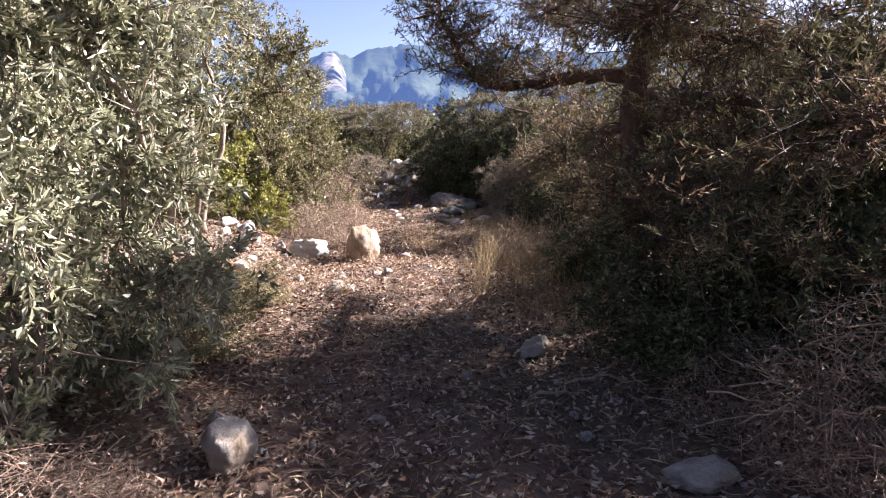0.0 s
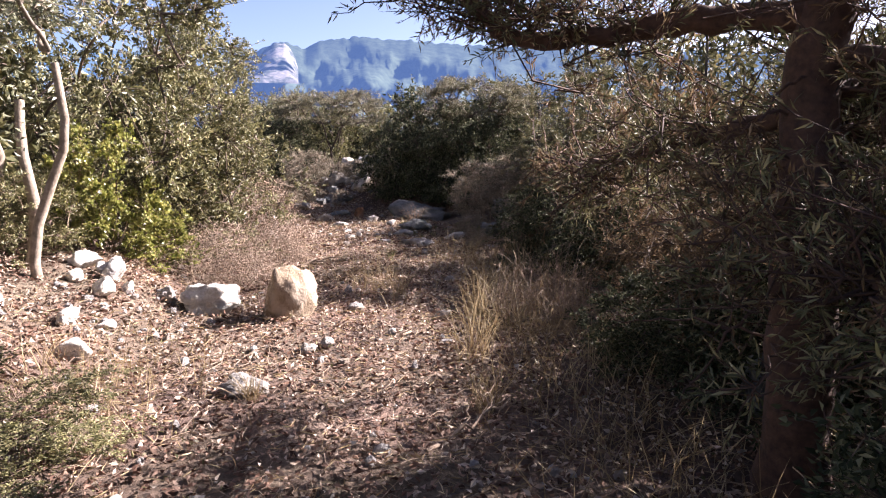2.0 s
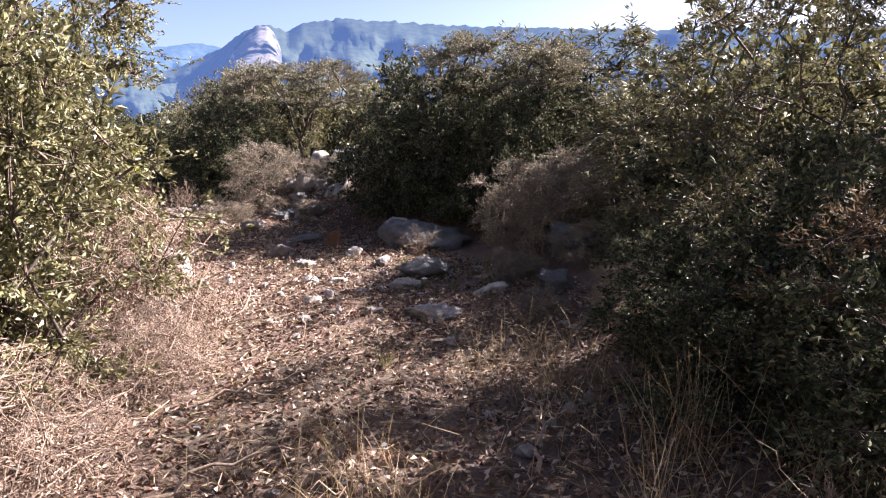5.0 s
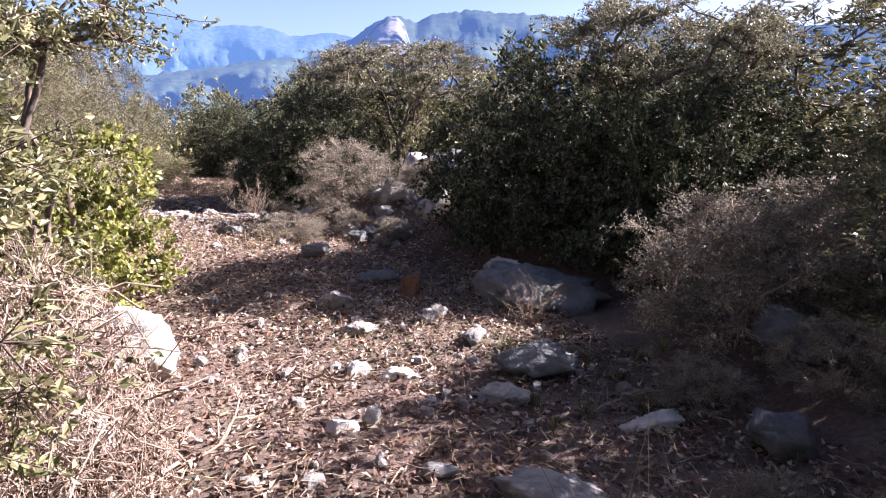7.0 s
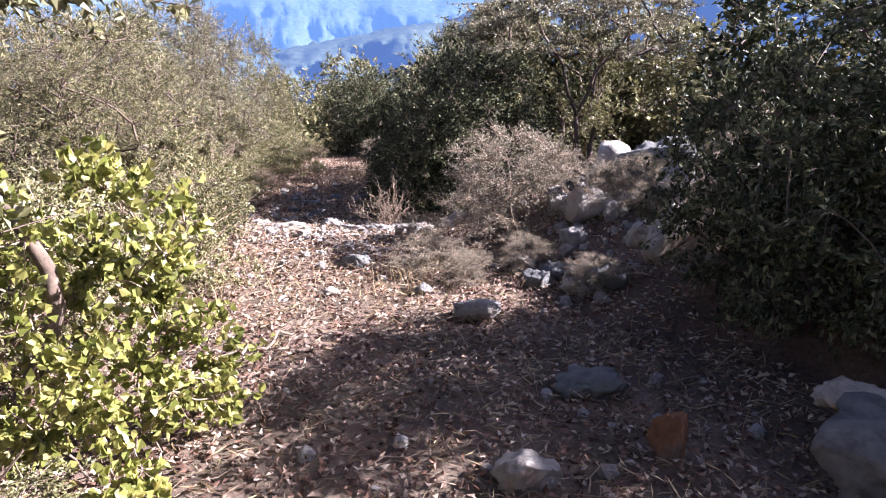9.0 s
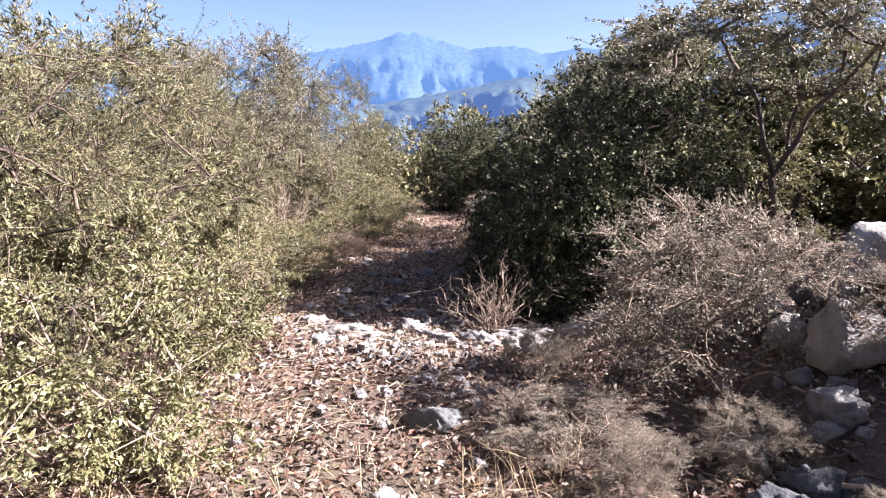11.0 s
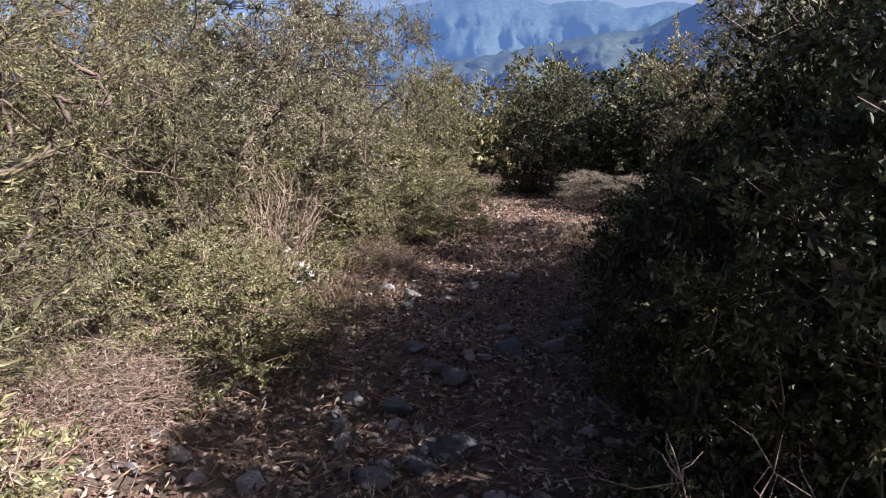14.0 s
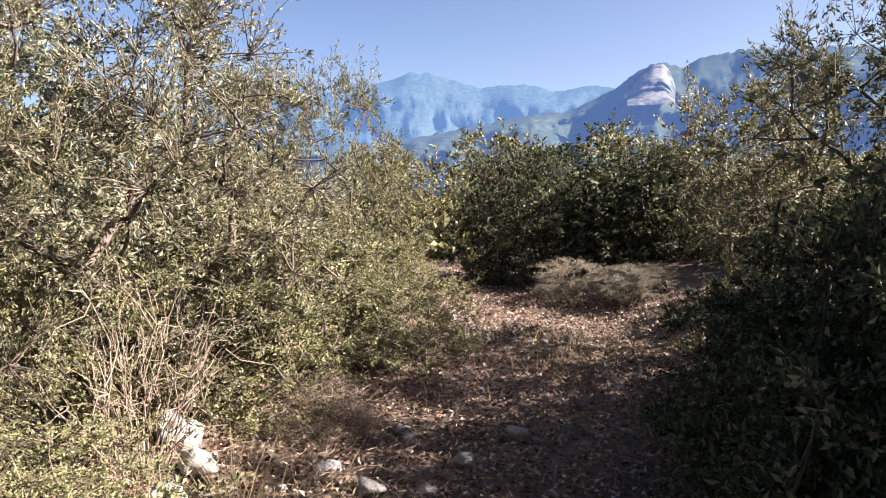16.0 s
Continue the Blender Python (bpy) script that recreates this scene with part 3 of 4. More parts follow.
for k in range(34):
    x, y = rubble.uniform(-1.75, -0.35), rubble.uniform(16.05, 18.3)
    s = rubble.uniform(0.06, 0.15)
    rock("stone", "rough grey-white rubble stone on the bank", LIME if k % 3 else GREY_ROCK, x, y, (s, s * rubble.uniform(0.7, 1), s * rubble.uniform(0.6, 1)), 400 + k, rubble.uniform(0, 360), (0, 0), 0.35, 9, 0.25, 0.0, "rubble on the stony bank")
# the heap of field stones on the bank under the olive
heap = np.random.default_rng(5)
for k in range(16):
    x, y = heap.normal(-2.35, 0.28), heap.uniform(6.5, 8.3)
    s = heap.uniform(0.06, 0.14)
    rock("stone", "whitish field stone in a heap on the bank", WHITE_ROCK, x, y, (s, s * heap.uniform(0.7, 1), s * heap.uniform(0.6, 0.95)), 300 + k, heap.uniform(0, 360), (0, 0), 0.25, 9, 0.12, 0.0, "stone heap on the bank")

# ---- kinds of plants ----
OLIVE_N = Plant(31, (1.0, 1.0, 3.2), 50, 1300, 24, (0.065, 0.02), OLIVE, PALE_BARK, 6, 0.02, fine=False, heart=1500)
SAGE_N = Plant(32, (1.3, 1.3, 2.3), 60, 1050, 20, (0.046, 0.022), SAGE, BARK, 7, 0.02, fine=False, heart=1500)
SAGE_LOW = Plant(33, (0.9, 0.9, 1.25), 44, 900, 22, (0.03, 0.016), SAGE, TWIG, 7, 0.012, twig_r=0.003, fine=False, heart=900)
MASTIC_N = Plant(34, (1.25, 1.25, 2.1), 60, 950, 19, (0.052, 0.026), MASTIC, BARK, 6, 0.022, fine=False, heart=4200)
MASTIC_LOW = Plant(35, (0.8, 0.8, 1.1), 36, 600, 17, (0.04, 0.019), MASTIC, BARK, 6, 0.013, twig_r=0.003, fine=False, heart=3000)
JUNI_N = Plant(36, (1.2, 1.2, 2.6), 70, 1100, 18, (0.048, 0.0135), JUNIPER, BARK, 4, 0.026, spray=0.38, twig_r=0.003, fine=False, heart=1500)
JUNI_C = Plant(49, (1.2, 1.2, 2.6), 80, 1700, 28, (0.03, 0.0085), JUNIPER, BARK, 4, 0.024, spray=0.36, twig_r=0.0026, heart=900)
DRY_N = Plant(37, (1.1, 1.1, 1.5), 44, 1000, 14, (0.045, 0.01), DRY, BARK, 5, 0.018, heart=700)
VINE_N = Plant(38, (0.6, 0.6, 1.35), 26, 420, 10, (0.042, 0.034), VINE, TWIG, 7, 0.007, twig_r=0.0025, broad=True, heart=500)
HEATH_N = Plant(39, (0.8, 0.7, 1.05), 40, 1600, 13, (0.022, 0.0095), GREYLEAF, TWIG, 9, 0.01, twig_r=0.0028, fine=False, heart=1000)
MASTIC_F = Plant(42, (1.3, 1.3, 2.3), 40, 380, 10, (0.105, 0.055), MASTIC, BARK, 5, 0.025, fine=False, heart=1800)
SAGE_F = Plant(43, (1.3, 1.3, 2.3), 40, 380, 10, (0.1, 0.05), SAGE, BARK, 5, 0.025, fine=False, heart=1500)
JUNI_F = Plant(44, (1.1, 1.1, 2.9), 40, 400, 11, (0.11, 0.032), JUNIPER, BARK, 3, 0.03, fine=False, heart=1500)
UMBRELLA = Plant(45, (1.5, 1.4, 2.6), 34, 1500, 20, (0.036, 0.02), GREYGREEN, BARK, 5, 0.034, trunk=0.75, low=0.6, spread=0.12, hollow=0.78)
LEANER = Plant(46, (1.0, 1.0, 3.3), 30, 900, 18, (0.042, 0.022), SAGE, BARK, 4, 0.034, trunk=1.2, low=0.55, spread=0.17)
OLIVE_TREE = Plant(47, (1.1, 1.1, 3.6), 34, 800, 18, (0.06, 0.017), OLIVE, PALE_BARK, 5, 0.046, trunk=1.5, low=0.48, spread=0.18, heart=500)
THIN_TREE = Plant(48, (0.7, 0.7, 2.4), 26, 480, 14, (0.05, 0.022), SAGE, PALE_BARK, 2, 0.026, trunk=0.8, low=0.35, spread=0.2)


class Splay(Plant):
    """A leafless shrub: long bare stems that part from one foot, with short side twigs."""

    def __init__(self, seed, reach, stems):
        rng = np.random.default_rng(seed)
        a = rng.uniform(0, 2 * np.pi, stems)
        out = rng.uniform(0.1, 0.8, stems)
        ln = reach * rng.uniform(0.55, 1.1, stems)
        tip = np.stack([np.cos(a) * np.sin(out) * ln, np.sin(a) * np.sin(out) * ln, np.cos(out) * ln], 1)
        foot = np.stack([np.cos(a) * 0.05, np.sin(a) * 0.05, np.full(stems, -0.03)], 1)
        sp = bent(rng, foot, tip, 6, 0.035)
        i = np.repeat(np.arange(stems), 5)
        k = rng.integers(2, 6, len(i))
        side = bent(rng, sp[i, k], sp[i, k] + unit(tip[i]) * 0.12 + rng.normal(0, 0.09, (len(i), 3)), 4, 0.08)
        sr = np.linspace(1, 0.35, 6)[None] * 0.006 * rng.uniform(0.6, 1.2, (stems, 1))
        self.stems = [as_mesh("stem", *tubes(sp[k:k + 1], sr[k:k + 1], 5), TWIG, True) for k in range(stems)]
        self.wood = as_mesh("branchwork", *tubes(side, np.linspace(1, 0.4, 4)[None] * 0.003 * np.ones((len(i), 1)), 4), TWIG, True)
        self.crown = None


class Tangle(Plant):
    """A heap of dead brushwood: long sticks lying criss-cross, with finer broken twigs between them."""

    def __init__(self, seed, size, sticks, twigs):
        rng = np.random.default_rng(seed)

        def heap(n, short, long, rise):
            r = np.sqrt(rng.uniform(0, 1, n))
            a = rng.uniform(0, 2 * np.pi, n)
            z = rng.uniform(0, 1, n) ** 1.4 * np.sqrt(np.clip(1.02 - r * r, 0, 1))
            mid = np.stack([np.cos(a) * r * size[0], np.sin(a) * r * size[1], z * size[2] * 0.9 + 0.02], 1)
            d = unit(np.stack([rng.normal(0, 1, n), rng.normal(0, 1, n), rng.normal(0.1, rise, n)], 1)) * rng.uniform(short, long, (n, 1)) / 2
            p = bent(rng, mid - d, mid + d, 5, 0.06)
            p[..., 2] = np.maximum(p[..., 2], 0.0)
            return p

        big, small = heap(sticks, 0.25, 0.8, 0.55), heap(twigs, 0.08, 0.3, 0.8)
        v, q = joined([tubes(big, np.linspace(1, 0.45, 5)[None] * rng.uniform(0.002, 0.006, (sticks, 1)), 4), tubes(small[:, ::4], np.linspace(1, 0.5, 2)[None] * 0.0026 * np.ones((twigs, 1)), 3)])
        self.stems = []
        self.wood = as_mesh("branchwork", v, q, TWIG, True)
        n = twigs * 2
        pos = small[rng.integers(0, twigs, n), rng.integers(0, 5, n)]
        self.crown = as_mesh("dead_leaf_cover", *leaves(rng, pos, rng.normal(0, 1, (n, 3)), 0.035, 0.014), LITTER)


BRUSH_N = Tangle(40, (0.8, 0.8, 0.95), 170, 2200)
DEAD_N = Splay(41, 0.72, 34)

GREY_N = Plant(50, (1.35, 1.35, 3.0), 66, 2000, 20, (0.038, 0.013), GREYGREEN, BARK, 3, 0.04, trunk=0.7, low=0.12, spray=0.5, heart=1200)

# ---- first stretch: olive bank and pine ----
OLIVE_N.put("olive_shrub", "silvery wild olive shrub arching over the trail", "olive", -2.05, 3.2, 1.0, 20)
OLIVE_N.put("olive_shrub", "silvery wild olive shrub with grey leaves", "olive", -3.3, 4.8, 1.05, 130)
OLIVE_N.put("olive_shrub", "silvery wild olive shrub with grey leaves", "olive", -2.75, 2.3, 0.95, 250)
OLIVE_TREE.put("olive_tree", "wild olive tree with pale forked stems", "olive tree", -2.98, 7.75, 1.0, 75)
SAGE_LOW.put("low_shrub", "low silvery shrub lit by the sun", "shrub", -1.75, 4.4, 0.75, 10, 0.7)
SAGE_LOW.put("low_shrub", "low pale green shrub at the trail's edge", "shrub", -1.85, 5.5, 0.7, 60, 0.55)
MASTIC_LOW.put("low_shrub", "dark green shrub behind the olive stems", "shrub", -3.9, 7.0, 1.1, 60, 1.1)
SAGE_LOW.put("low_shrub", "pale green shrub behind the olive stems", "shrub", -3.4, 8.3, 0.8, 160, 0.9)
JUNI_F.put("juniper_shrub", "tall dark juniper behind the pine", "juniper", 3.4, 4.7, 0.9, 60, 1.15)
JUNI_F.put("juniper_shrub", "tall dark juniper behind the pine", "juniper", 3.5, 7.0, 0.8, 160, 0.7)
for x, y, s, a in [(-1.55, 2.0, 0.8, 0), (-2.2, 1.6, 0.9, 70)]:
    BRUSH_N.put("brushwood", "tangle of grey dead twigs beside the trail", "brushwood", x, y, s, a, 0.6)
SAGE_N.put("evergreen_shrub", "tall rounded yellow-green shrub in full sun", "shrub", -3.05, 10.1, 1.2, 0, 1.15)
SAGE_F.put("evergreen_shrub", "tall rounded yellow-green shrub in full sun", "shrub", -4.6, 8.9, 1.1, 140, 1.25)
SAGE_N.put("evergreen_shrub", "dense yellow-green shrub with brown twigs at its skirt", "shrub", -2.95, 11.6, 0.95, 220, 1.1)
VINE_N.put("climbing_vine", "bright yellow-green vine with heart-shaped leaves", "vine", -2.35, 9.15, 0.6, 0, 0.85)
VINE_N.put("climbing_vine", "bright yellow-green vine climbing a shrub", "vine", -2.75, 9.0, 0.8, 100, 1.15)
SAGE_N.put("evergreen_shrub", "dense yellow-green shrub with brown twigs at its skirt", "shrub", -2.3, 10.55, 0.85, 75, 1.0)
for x, y, s, a, tall in [(-1.9, 9.5, 0.75, 15, 0.9), (-1.6, 10.6, 0.55, 100, 1.0), (-1.95, 11.35, 0.8, 200, 1.6), (-2.35, 11.95, 0.75, 290, 1.25), (-2.85, 12.6, 0.7, 40, 1.1)]:
    BRUSH_N.put("brushwood", "sunlit tangle of reddish-brown dead twigs", "brushwood", x, y, s, a, tall, "brushwood along the trail")
DRY_N.put("juniper_shrub", "half-dead juniper shrub with rusty brown needles", "juniper", 2.55, 7.9, 0.95, 0, 0.9)
DRY_N.put("juniper_shrub", "half-dead juniper shrub with rusty brown needles", "juniper", 2.3, 9.4, 0.9, 120, 0.95)
# juniper added behind the pine to cast shade on the trail
JUNI_N.put("juniper_shrub", "dark juniper shrub added to shade the trail", "juniper", 2.7, 4.3, 0.9, 80, 0.9)
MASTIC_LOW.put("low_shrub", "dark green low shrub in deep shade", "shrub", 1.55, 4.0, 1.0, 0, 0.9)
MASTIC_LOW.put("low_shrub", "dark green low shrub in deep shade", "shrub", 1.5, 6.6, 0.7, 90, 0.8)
MASTIC_N.put("evergreen_shrub", "dark evergreen shrub in the pine's shade", "shrub", 2.9, 3.5, 0.95, 40, 1.05)
MASTIC_F.put("evergreen_shrub", "dark evergreen shrub in the pine's shade", "shrub", 3.6, 6.0, 0.9, 100, 0.85)
for x, y, s, a, tall in [(1.95, 2.7, 0.8, 50, 1.1), (2.1, 4.6, 0.8, 160, 1.1), (1.6, 3.3, 0.55, 220, 0.9)]:
    BRUSH_N.put("brushwood", "grey dead branches hanging in the shade", "brushwood", x, y, s, a, tall, "dead branches under the pine")
JUNI_F.put("juniper_shrub", "tall olive-green juniper on the slope", "juniper", 3.7, 10.6, 1.05, 10, 1.1)
JUNI_N.put("juniper_shrub", "tall olive-green juniper on the slope", "juniper", 2.55, 11.3, 0.9, 200, 0.95)
SAGE_F.put("evergreen_shrub", "grey-green shrub on the slope in the sun", "shrub", 3.6, 13.3, 1.05, 30, 1.05)
MASTIC_F.put("evergreen_shrub", "dark evergreen shrub on the slope", "shrub", 4.6, 8.3, 1.0, 250, 1.1)
MASTIC_LOW.put("low_shrub", "low evergreen shrub with dead twigs", "shrub", 1.55, 10.2, 0.85, 10, 0.8)
# second juniper added for the shade it throws on the trail
JUNI_N.put("juniper_shrub", "dark juniper shrub added to shade the trail", "juniper", 2.8, 6.1, 0.7, 0, 0.8)
# dark-leaved shrubs added to fill a hollow that is only black shade
MASTIC_LOW.put("low_shrub", "dark evergreen shrub added to fill a shaded hollow", "shrub", 1.8, 8.9, 0.85, 30, 0.95)
MASTIC_LOW.put("low_shrub", "dark evergreen shrub added to fill a shaded hollow", "shrub", 2.1, 10.2, 1.0, 130, 1.1)
MASTIC_LOW.put("low_shrub", "dark evergreen shrub added to fill a shaded hollow", "shrub", 1.45, 9.7, 0.7, 230, 0.9)
HEATH_N.put("heath_shrub", "reddish-brown dry shrub on the slope", "heath", 1.35, 13.2, 0.95, 0, 0.95)
BRUSH_N.put("brushwood", "grey leafless bush on the slope", "brushwood", 1.7, 14.2, 0.7, 10, 1.0)
MASTIC_F.put("evergreen_shrub", "dark evergreen shrub on the slope", "shrub", 3.0, 14.1, 0.9, 80, 0.6)
SAGE_N.put("evergreen_shrub", "grey-green shrub on the slope in the sun", "shrub", 2.4, 12.75, 0.8, 280, 0.75)
for x, y, s, a in [(1.0, 12.55, 0.36, 0), (1.45, 11.2, 0.42, 80), (1.6, 12.4, 0.45, 160), (0.95, 11.5, 0.3, 230)]:
    HEATH_N.put("heath_shrub", "low dry tuft on the shaded slope", "heath", x, y, s, a, 0.8, "dry tufts on the shaded slope")
HEATH_N.put("heath_shrub", "reddish-brown dry shrub with grey twigs", "heath", 1.75, 13.55, 0.9, 80, 1.0)
MASTIC_LOW.put("low_shrub", "low evergreen shrub in deep shade", "shrub", 1.75, 11.6, 0.5, 10, 1.0)
MASTIC_N.put("evergreen_shrub", "dark evergreen shrub on the slope", "shrub", 2.1, 16.6, 0.85, 10, 0.8)
MASTIC_LOW.put("low_shrub", "dark dense shrub behind a grey boulder", "shrub", -0.15, 15.75, 1.0, 0, 1.35)
MASTIC_LOW.put("low_shrub", "dark dense shrub behind a grey boulder", "shrub", 0.75, 15.35, 0.95, 120, 1.2)
MASTIC_LOW.put("low_shrub", "dark dense shrub behind a grey boulder", "shrub", 1.2, 14.95, 1.0, 220, 1.4)
DRY_N.put("juniper_shrub", "half-dead juniper shrub with rusty brown needles", "juniper", 1.9, 6.9, 0.75, 200, 1.0)
MASTIC_LOW.put("low_shrub", "dark green low shrub in deep shade", "shrub", 2.0, 5.9, 1.0, 300, 0.9)
MASTIC_LOW.put("low_shrub", "dark green low shrub in deep shade", "shrub", 1.9, 3.6, 1.0, 200, 1.0)

# ---- second stretch: boulders and clearing ----
MASTIC_N.put("evergreen_shrub", "big dark evergreen shrub shading the boulders", "shrub", 0.6, 15.7, 0.92, 0, 0.88)
MASTIC_N.put("evergreen_shrub", "big dark evergreen shrub shading the boulders", "shrub", 1.75, 15.4, 0.85, 100, 0.75)
MASTIC_F.put("evergreen_shrub", "dark evergreen shrub higher on the slope", "shrub", 2.3, 18.6, 1.1, 200, 0.7)
UMBRELLA.put("umbrella_tree", "small tree with a broad dome above the boulders", "tree", 1.35, 15.75, 0.75, 140, 1.05)
LEANER.put("leaning_tree", "small tree with forked dark limbs leaning to the sun", "tree", -3.2, 13.25, 1.0, 30, 1.0, "", 0.0, (0, 5))
VINE_N.put("climbing_vine", "bright yellow-green vine with heart-shaped leaves", "vine", -2.95, 13.7, 0.95, 40, 1.1)
SAGE_LOW.put("low_shrub", "low leafy shrub with pale green leaves", "shrub", -2.95, 12.7, 0.75, 30, 0.75)
SAGE_LOW.put("low_shrub", "rounded yellow-green shrub in full sun", "shrub", -4.35, 15.7, 0.95, 30, 1.0)
SAGE_LOW.put("low_shrub", "rounded yellow-green shrub in full sun", "shrub", -4.0, 14.3, 0.9, 200, 1.0)
JUNI_N.put("juniper_shrub", "tall sunlit olive-green juniper shrub", "juniper", -5.7, 16.7, 1.0, 60, 0.85)
JUNI_C.put("juniper_shrub", "tall sunlit olive-green juniper shrub", "juniper", -5.1, 15.6, 0.85, 160, 0.85)
JUNI_C.put("juniper_shrub", "tall sunlit olive-green juniper shrub", "juniper", -6.5, 17.6, 0.9, 220, 0.9)
SAGE_F.put("evergreen_shrub", "tall grey-green shrub behind the trail's edge", "shrub", -5.6, 14.2, 1.0, 300, 1.1)
HEATH_N.put("heath_shrub", "grey-brown heath shrub on the stony bank", "heath", -1.95, 17.55, 1.0, 0, 0.95)
HEATH_N.put("heath_shrub", "small dry heath shrub among the stones", "heath", -1.0, 17.5, 0.55, 120, 0.75)
HEATH_N.put("heath_shrub", "low dry heath tuft at the trail's edge", "heath", -2.5, 16.7, 0.5, 220, 0.5)
for x, y, s, a in [(-1.75, 16.75, 0.34, 0), (-2.15, 16.4, 0.3, 80), (-0.6, 17.0, 0.4, 160), (-0.2, 17.7, 0.45, 240), (-1.95, 18.5, 0.5, 300), (-1.2, 16.3, 0.3, 20), (-2.9, 17.6, 0.35, 60), (-0.35, 16.4, 0.4, 110)]:
    HEATH_N.put("heath_shrub", "low grey-brown heath tuft among the stones", "heath", x, y, s, a, 0.9, "heath tufts on the stony bank")
UMBRELLA.put("umbrella_tree", "small tree with a broad dome and slender dark limbs", "tree", -1.75, 20.4, 0.95, 0, 0.95)
DEAD_N.put("dead_shrub", "leafless shrub of pale splayed stems", "dead shrub", -3.58, 18.42, 0.95, 0, 0.75)
for x, y, s, a in [(0.8, 7.9, 0.7, 20), (1.15, 7.45, 0.65, 140), (1.3, 8.35, 0.75, 250)]:
    DEAD_N.put("dead_shrub", "pale leafless shrub among the dry grass", "dead shrub", x, y, s, a, 0.85, "leafless shrubs in the dry grass")
DEAD_N.put("dead_shrub", "small leafless shrub in front of a boulder", "dead shrub", 0.15, 13.9, 0.5, 80, 0.8)

# ---- third stretch: between the hedges ----
SAGE_LOW.put("low_shrub", "dense yellow-green shrub with small leaves", "shrub", -5.0, 17.0, 0.72, 0, 1.1)
JUNI_C.put("juniper_shrub", "tall sunlit olive-green juniper shrub", "juniper", -6.9, 18.3, 0.95, 0, 0.95)
SAGE_LOW.put("low_shrub", "rounded yellow-green shrub beside the trail", "shrub", -6.25, 19.25, 0.8, 100, 0.8)
SAGE_LOW.put("low_shrub", "small yellow-green shrub beside white stones", "shrub", -7.0, 19.85, 0.6, 200, 0.75)
JUNI_C.put("juniper_shrub", "tall sunlit olive-green juniper shrub", "juniper", -8.0, 19.8, 0.9, 250, 0.95)
BRUSH_N.put("brushwood", "sunlit tangle of pale dead twigs", "brushwood", -5.3, 16.75, 0.6, 100, 0.55)
BRUSH_N.put("brushwood", "sunlit tangle of pale dead twigs", "brushwood", -6.15, 18.3, 0.6, 200, 0.55)
DEAD_N.put("dead_shrub", "pale bare twigs sticking out of a shrub", "dead shrub", -7.3, 20.6, 1.0, 100, 1.2)
GREY_N.put("olive_tree", "tall grey-green tree with fine leaves and thin dark limbs", "olive tree", -8.3, 21.3, 1.05, 0, 0.95)
OLIVE_N.put("olive_shrub", "silvery wild olive shrub behind a leafless shrub", "olive", -9.9, 21.7, 1.0, 200, 0.9)
JUNI_N.put("juniper_shrub", "sunlit olive-green juniper behind the hedge", "juniper", -9.35, 22.8, 0.9, 310, 0.85)
SAGE_LOW.put("low_shrub", "rounded olive-green shrub behind a leafless shrub", "shrub", -8.15, 20.85, 0.95, 45, 1.0)
SAGE_LOW.put("low_shrub", "rounded olive-green shrub behind white stones", "shrub", -7.75, 21.65, 0.9, 280, 0.85)
BRUSH_N.put("brushwood", "sunlit grey twigs under a low shrub", "brushwood", -7.3, 21.9, 0.55, 60, 0.7)
SAGE_N.put("evergreen_shrub", "rounded green shrub beside the trail", "shrub", -7.95, 22.4, 0.85, 60, 0.68)
SAGE_LOW.put("low_shrub", "rounded green shrub beside the trail", "shrub", -7.6, 23.6, 0.8, 160, 0.9)
JUNI_N.put("juniper_shrub", "pointed juniper in full sun", "juniper", -9.3, 25.1, 0.8, 90, 1.45)
JUNI_N.put("juniper_shrub", "pointed juniper in full sun", "juniper", -10.2, 24.6, 0.8, 190, 1.45)
SAGE_N.put("evergreen_shrub", "rounded green shrub beside the trail", "shrub", -8.8, 23.2, 0.8, 10, 0.85)
SAGE_LOW.put("low_shrub", "rounded green shrub beside the trail", "shrub", -8.75, 25.2, 0.75, 330, 1.0)
JUNI_F.put("juniper_shrub", "pointed juniper in full sun", "juniper", -9.6, 26.8, 0.8, 20, 0.9)
JUNI_F.put("juniper_shrub", "pointed juniper in full sun", "juniper", -10.8, 25.0, 1.0, 100, 1.0)
MASTIC_N.put("evergreen_shrub", "dark evergreen shrub shading the trail", "shrub", -3.4, 20.95, 0.85, 40, 1.15)
SAGE_N.put("evergreen_shrub", "grey-green shrub beside the shaded trail", "shrub", -2.3, 21.4, 1.0, 140, 0.95)
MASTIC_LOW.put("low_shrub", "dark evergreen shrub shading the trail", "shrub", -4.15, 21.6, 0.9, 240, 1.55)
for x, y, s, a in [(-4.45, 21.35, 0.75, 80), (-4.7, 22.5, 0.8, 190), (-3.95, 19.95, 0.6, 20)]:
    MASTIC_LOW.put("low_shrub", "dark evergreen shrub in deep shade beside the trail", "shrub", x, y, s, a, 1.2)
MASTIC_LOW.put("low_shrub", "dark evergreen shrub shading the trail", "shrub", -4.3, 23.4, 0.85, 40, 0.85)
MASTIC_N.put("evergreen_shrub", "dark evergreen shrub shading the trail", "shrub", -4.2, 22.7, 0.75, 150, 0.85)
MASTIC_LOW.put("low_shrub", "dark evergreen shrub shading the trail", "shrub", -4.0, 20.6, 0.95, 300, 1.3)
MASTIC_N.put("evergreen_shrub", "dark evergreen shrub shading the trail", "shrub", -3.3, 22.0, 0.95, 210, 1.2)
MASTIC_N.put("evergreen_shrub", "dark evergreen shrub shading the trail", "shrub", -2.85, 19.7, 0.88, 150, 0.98)
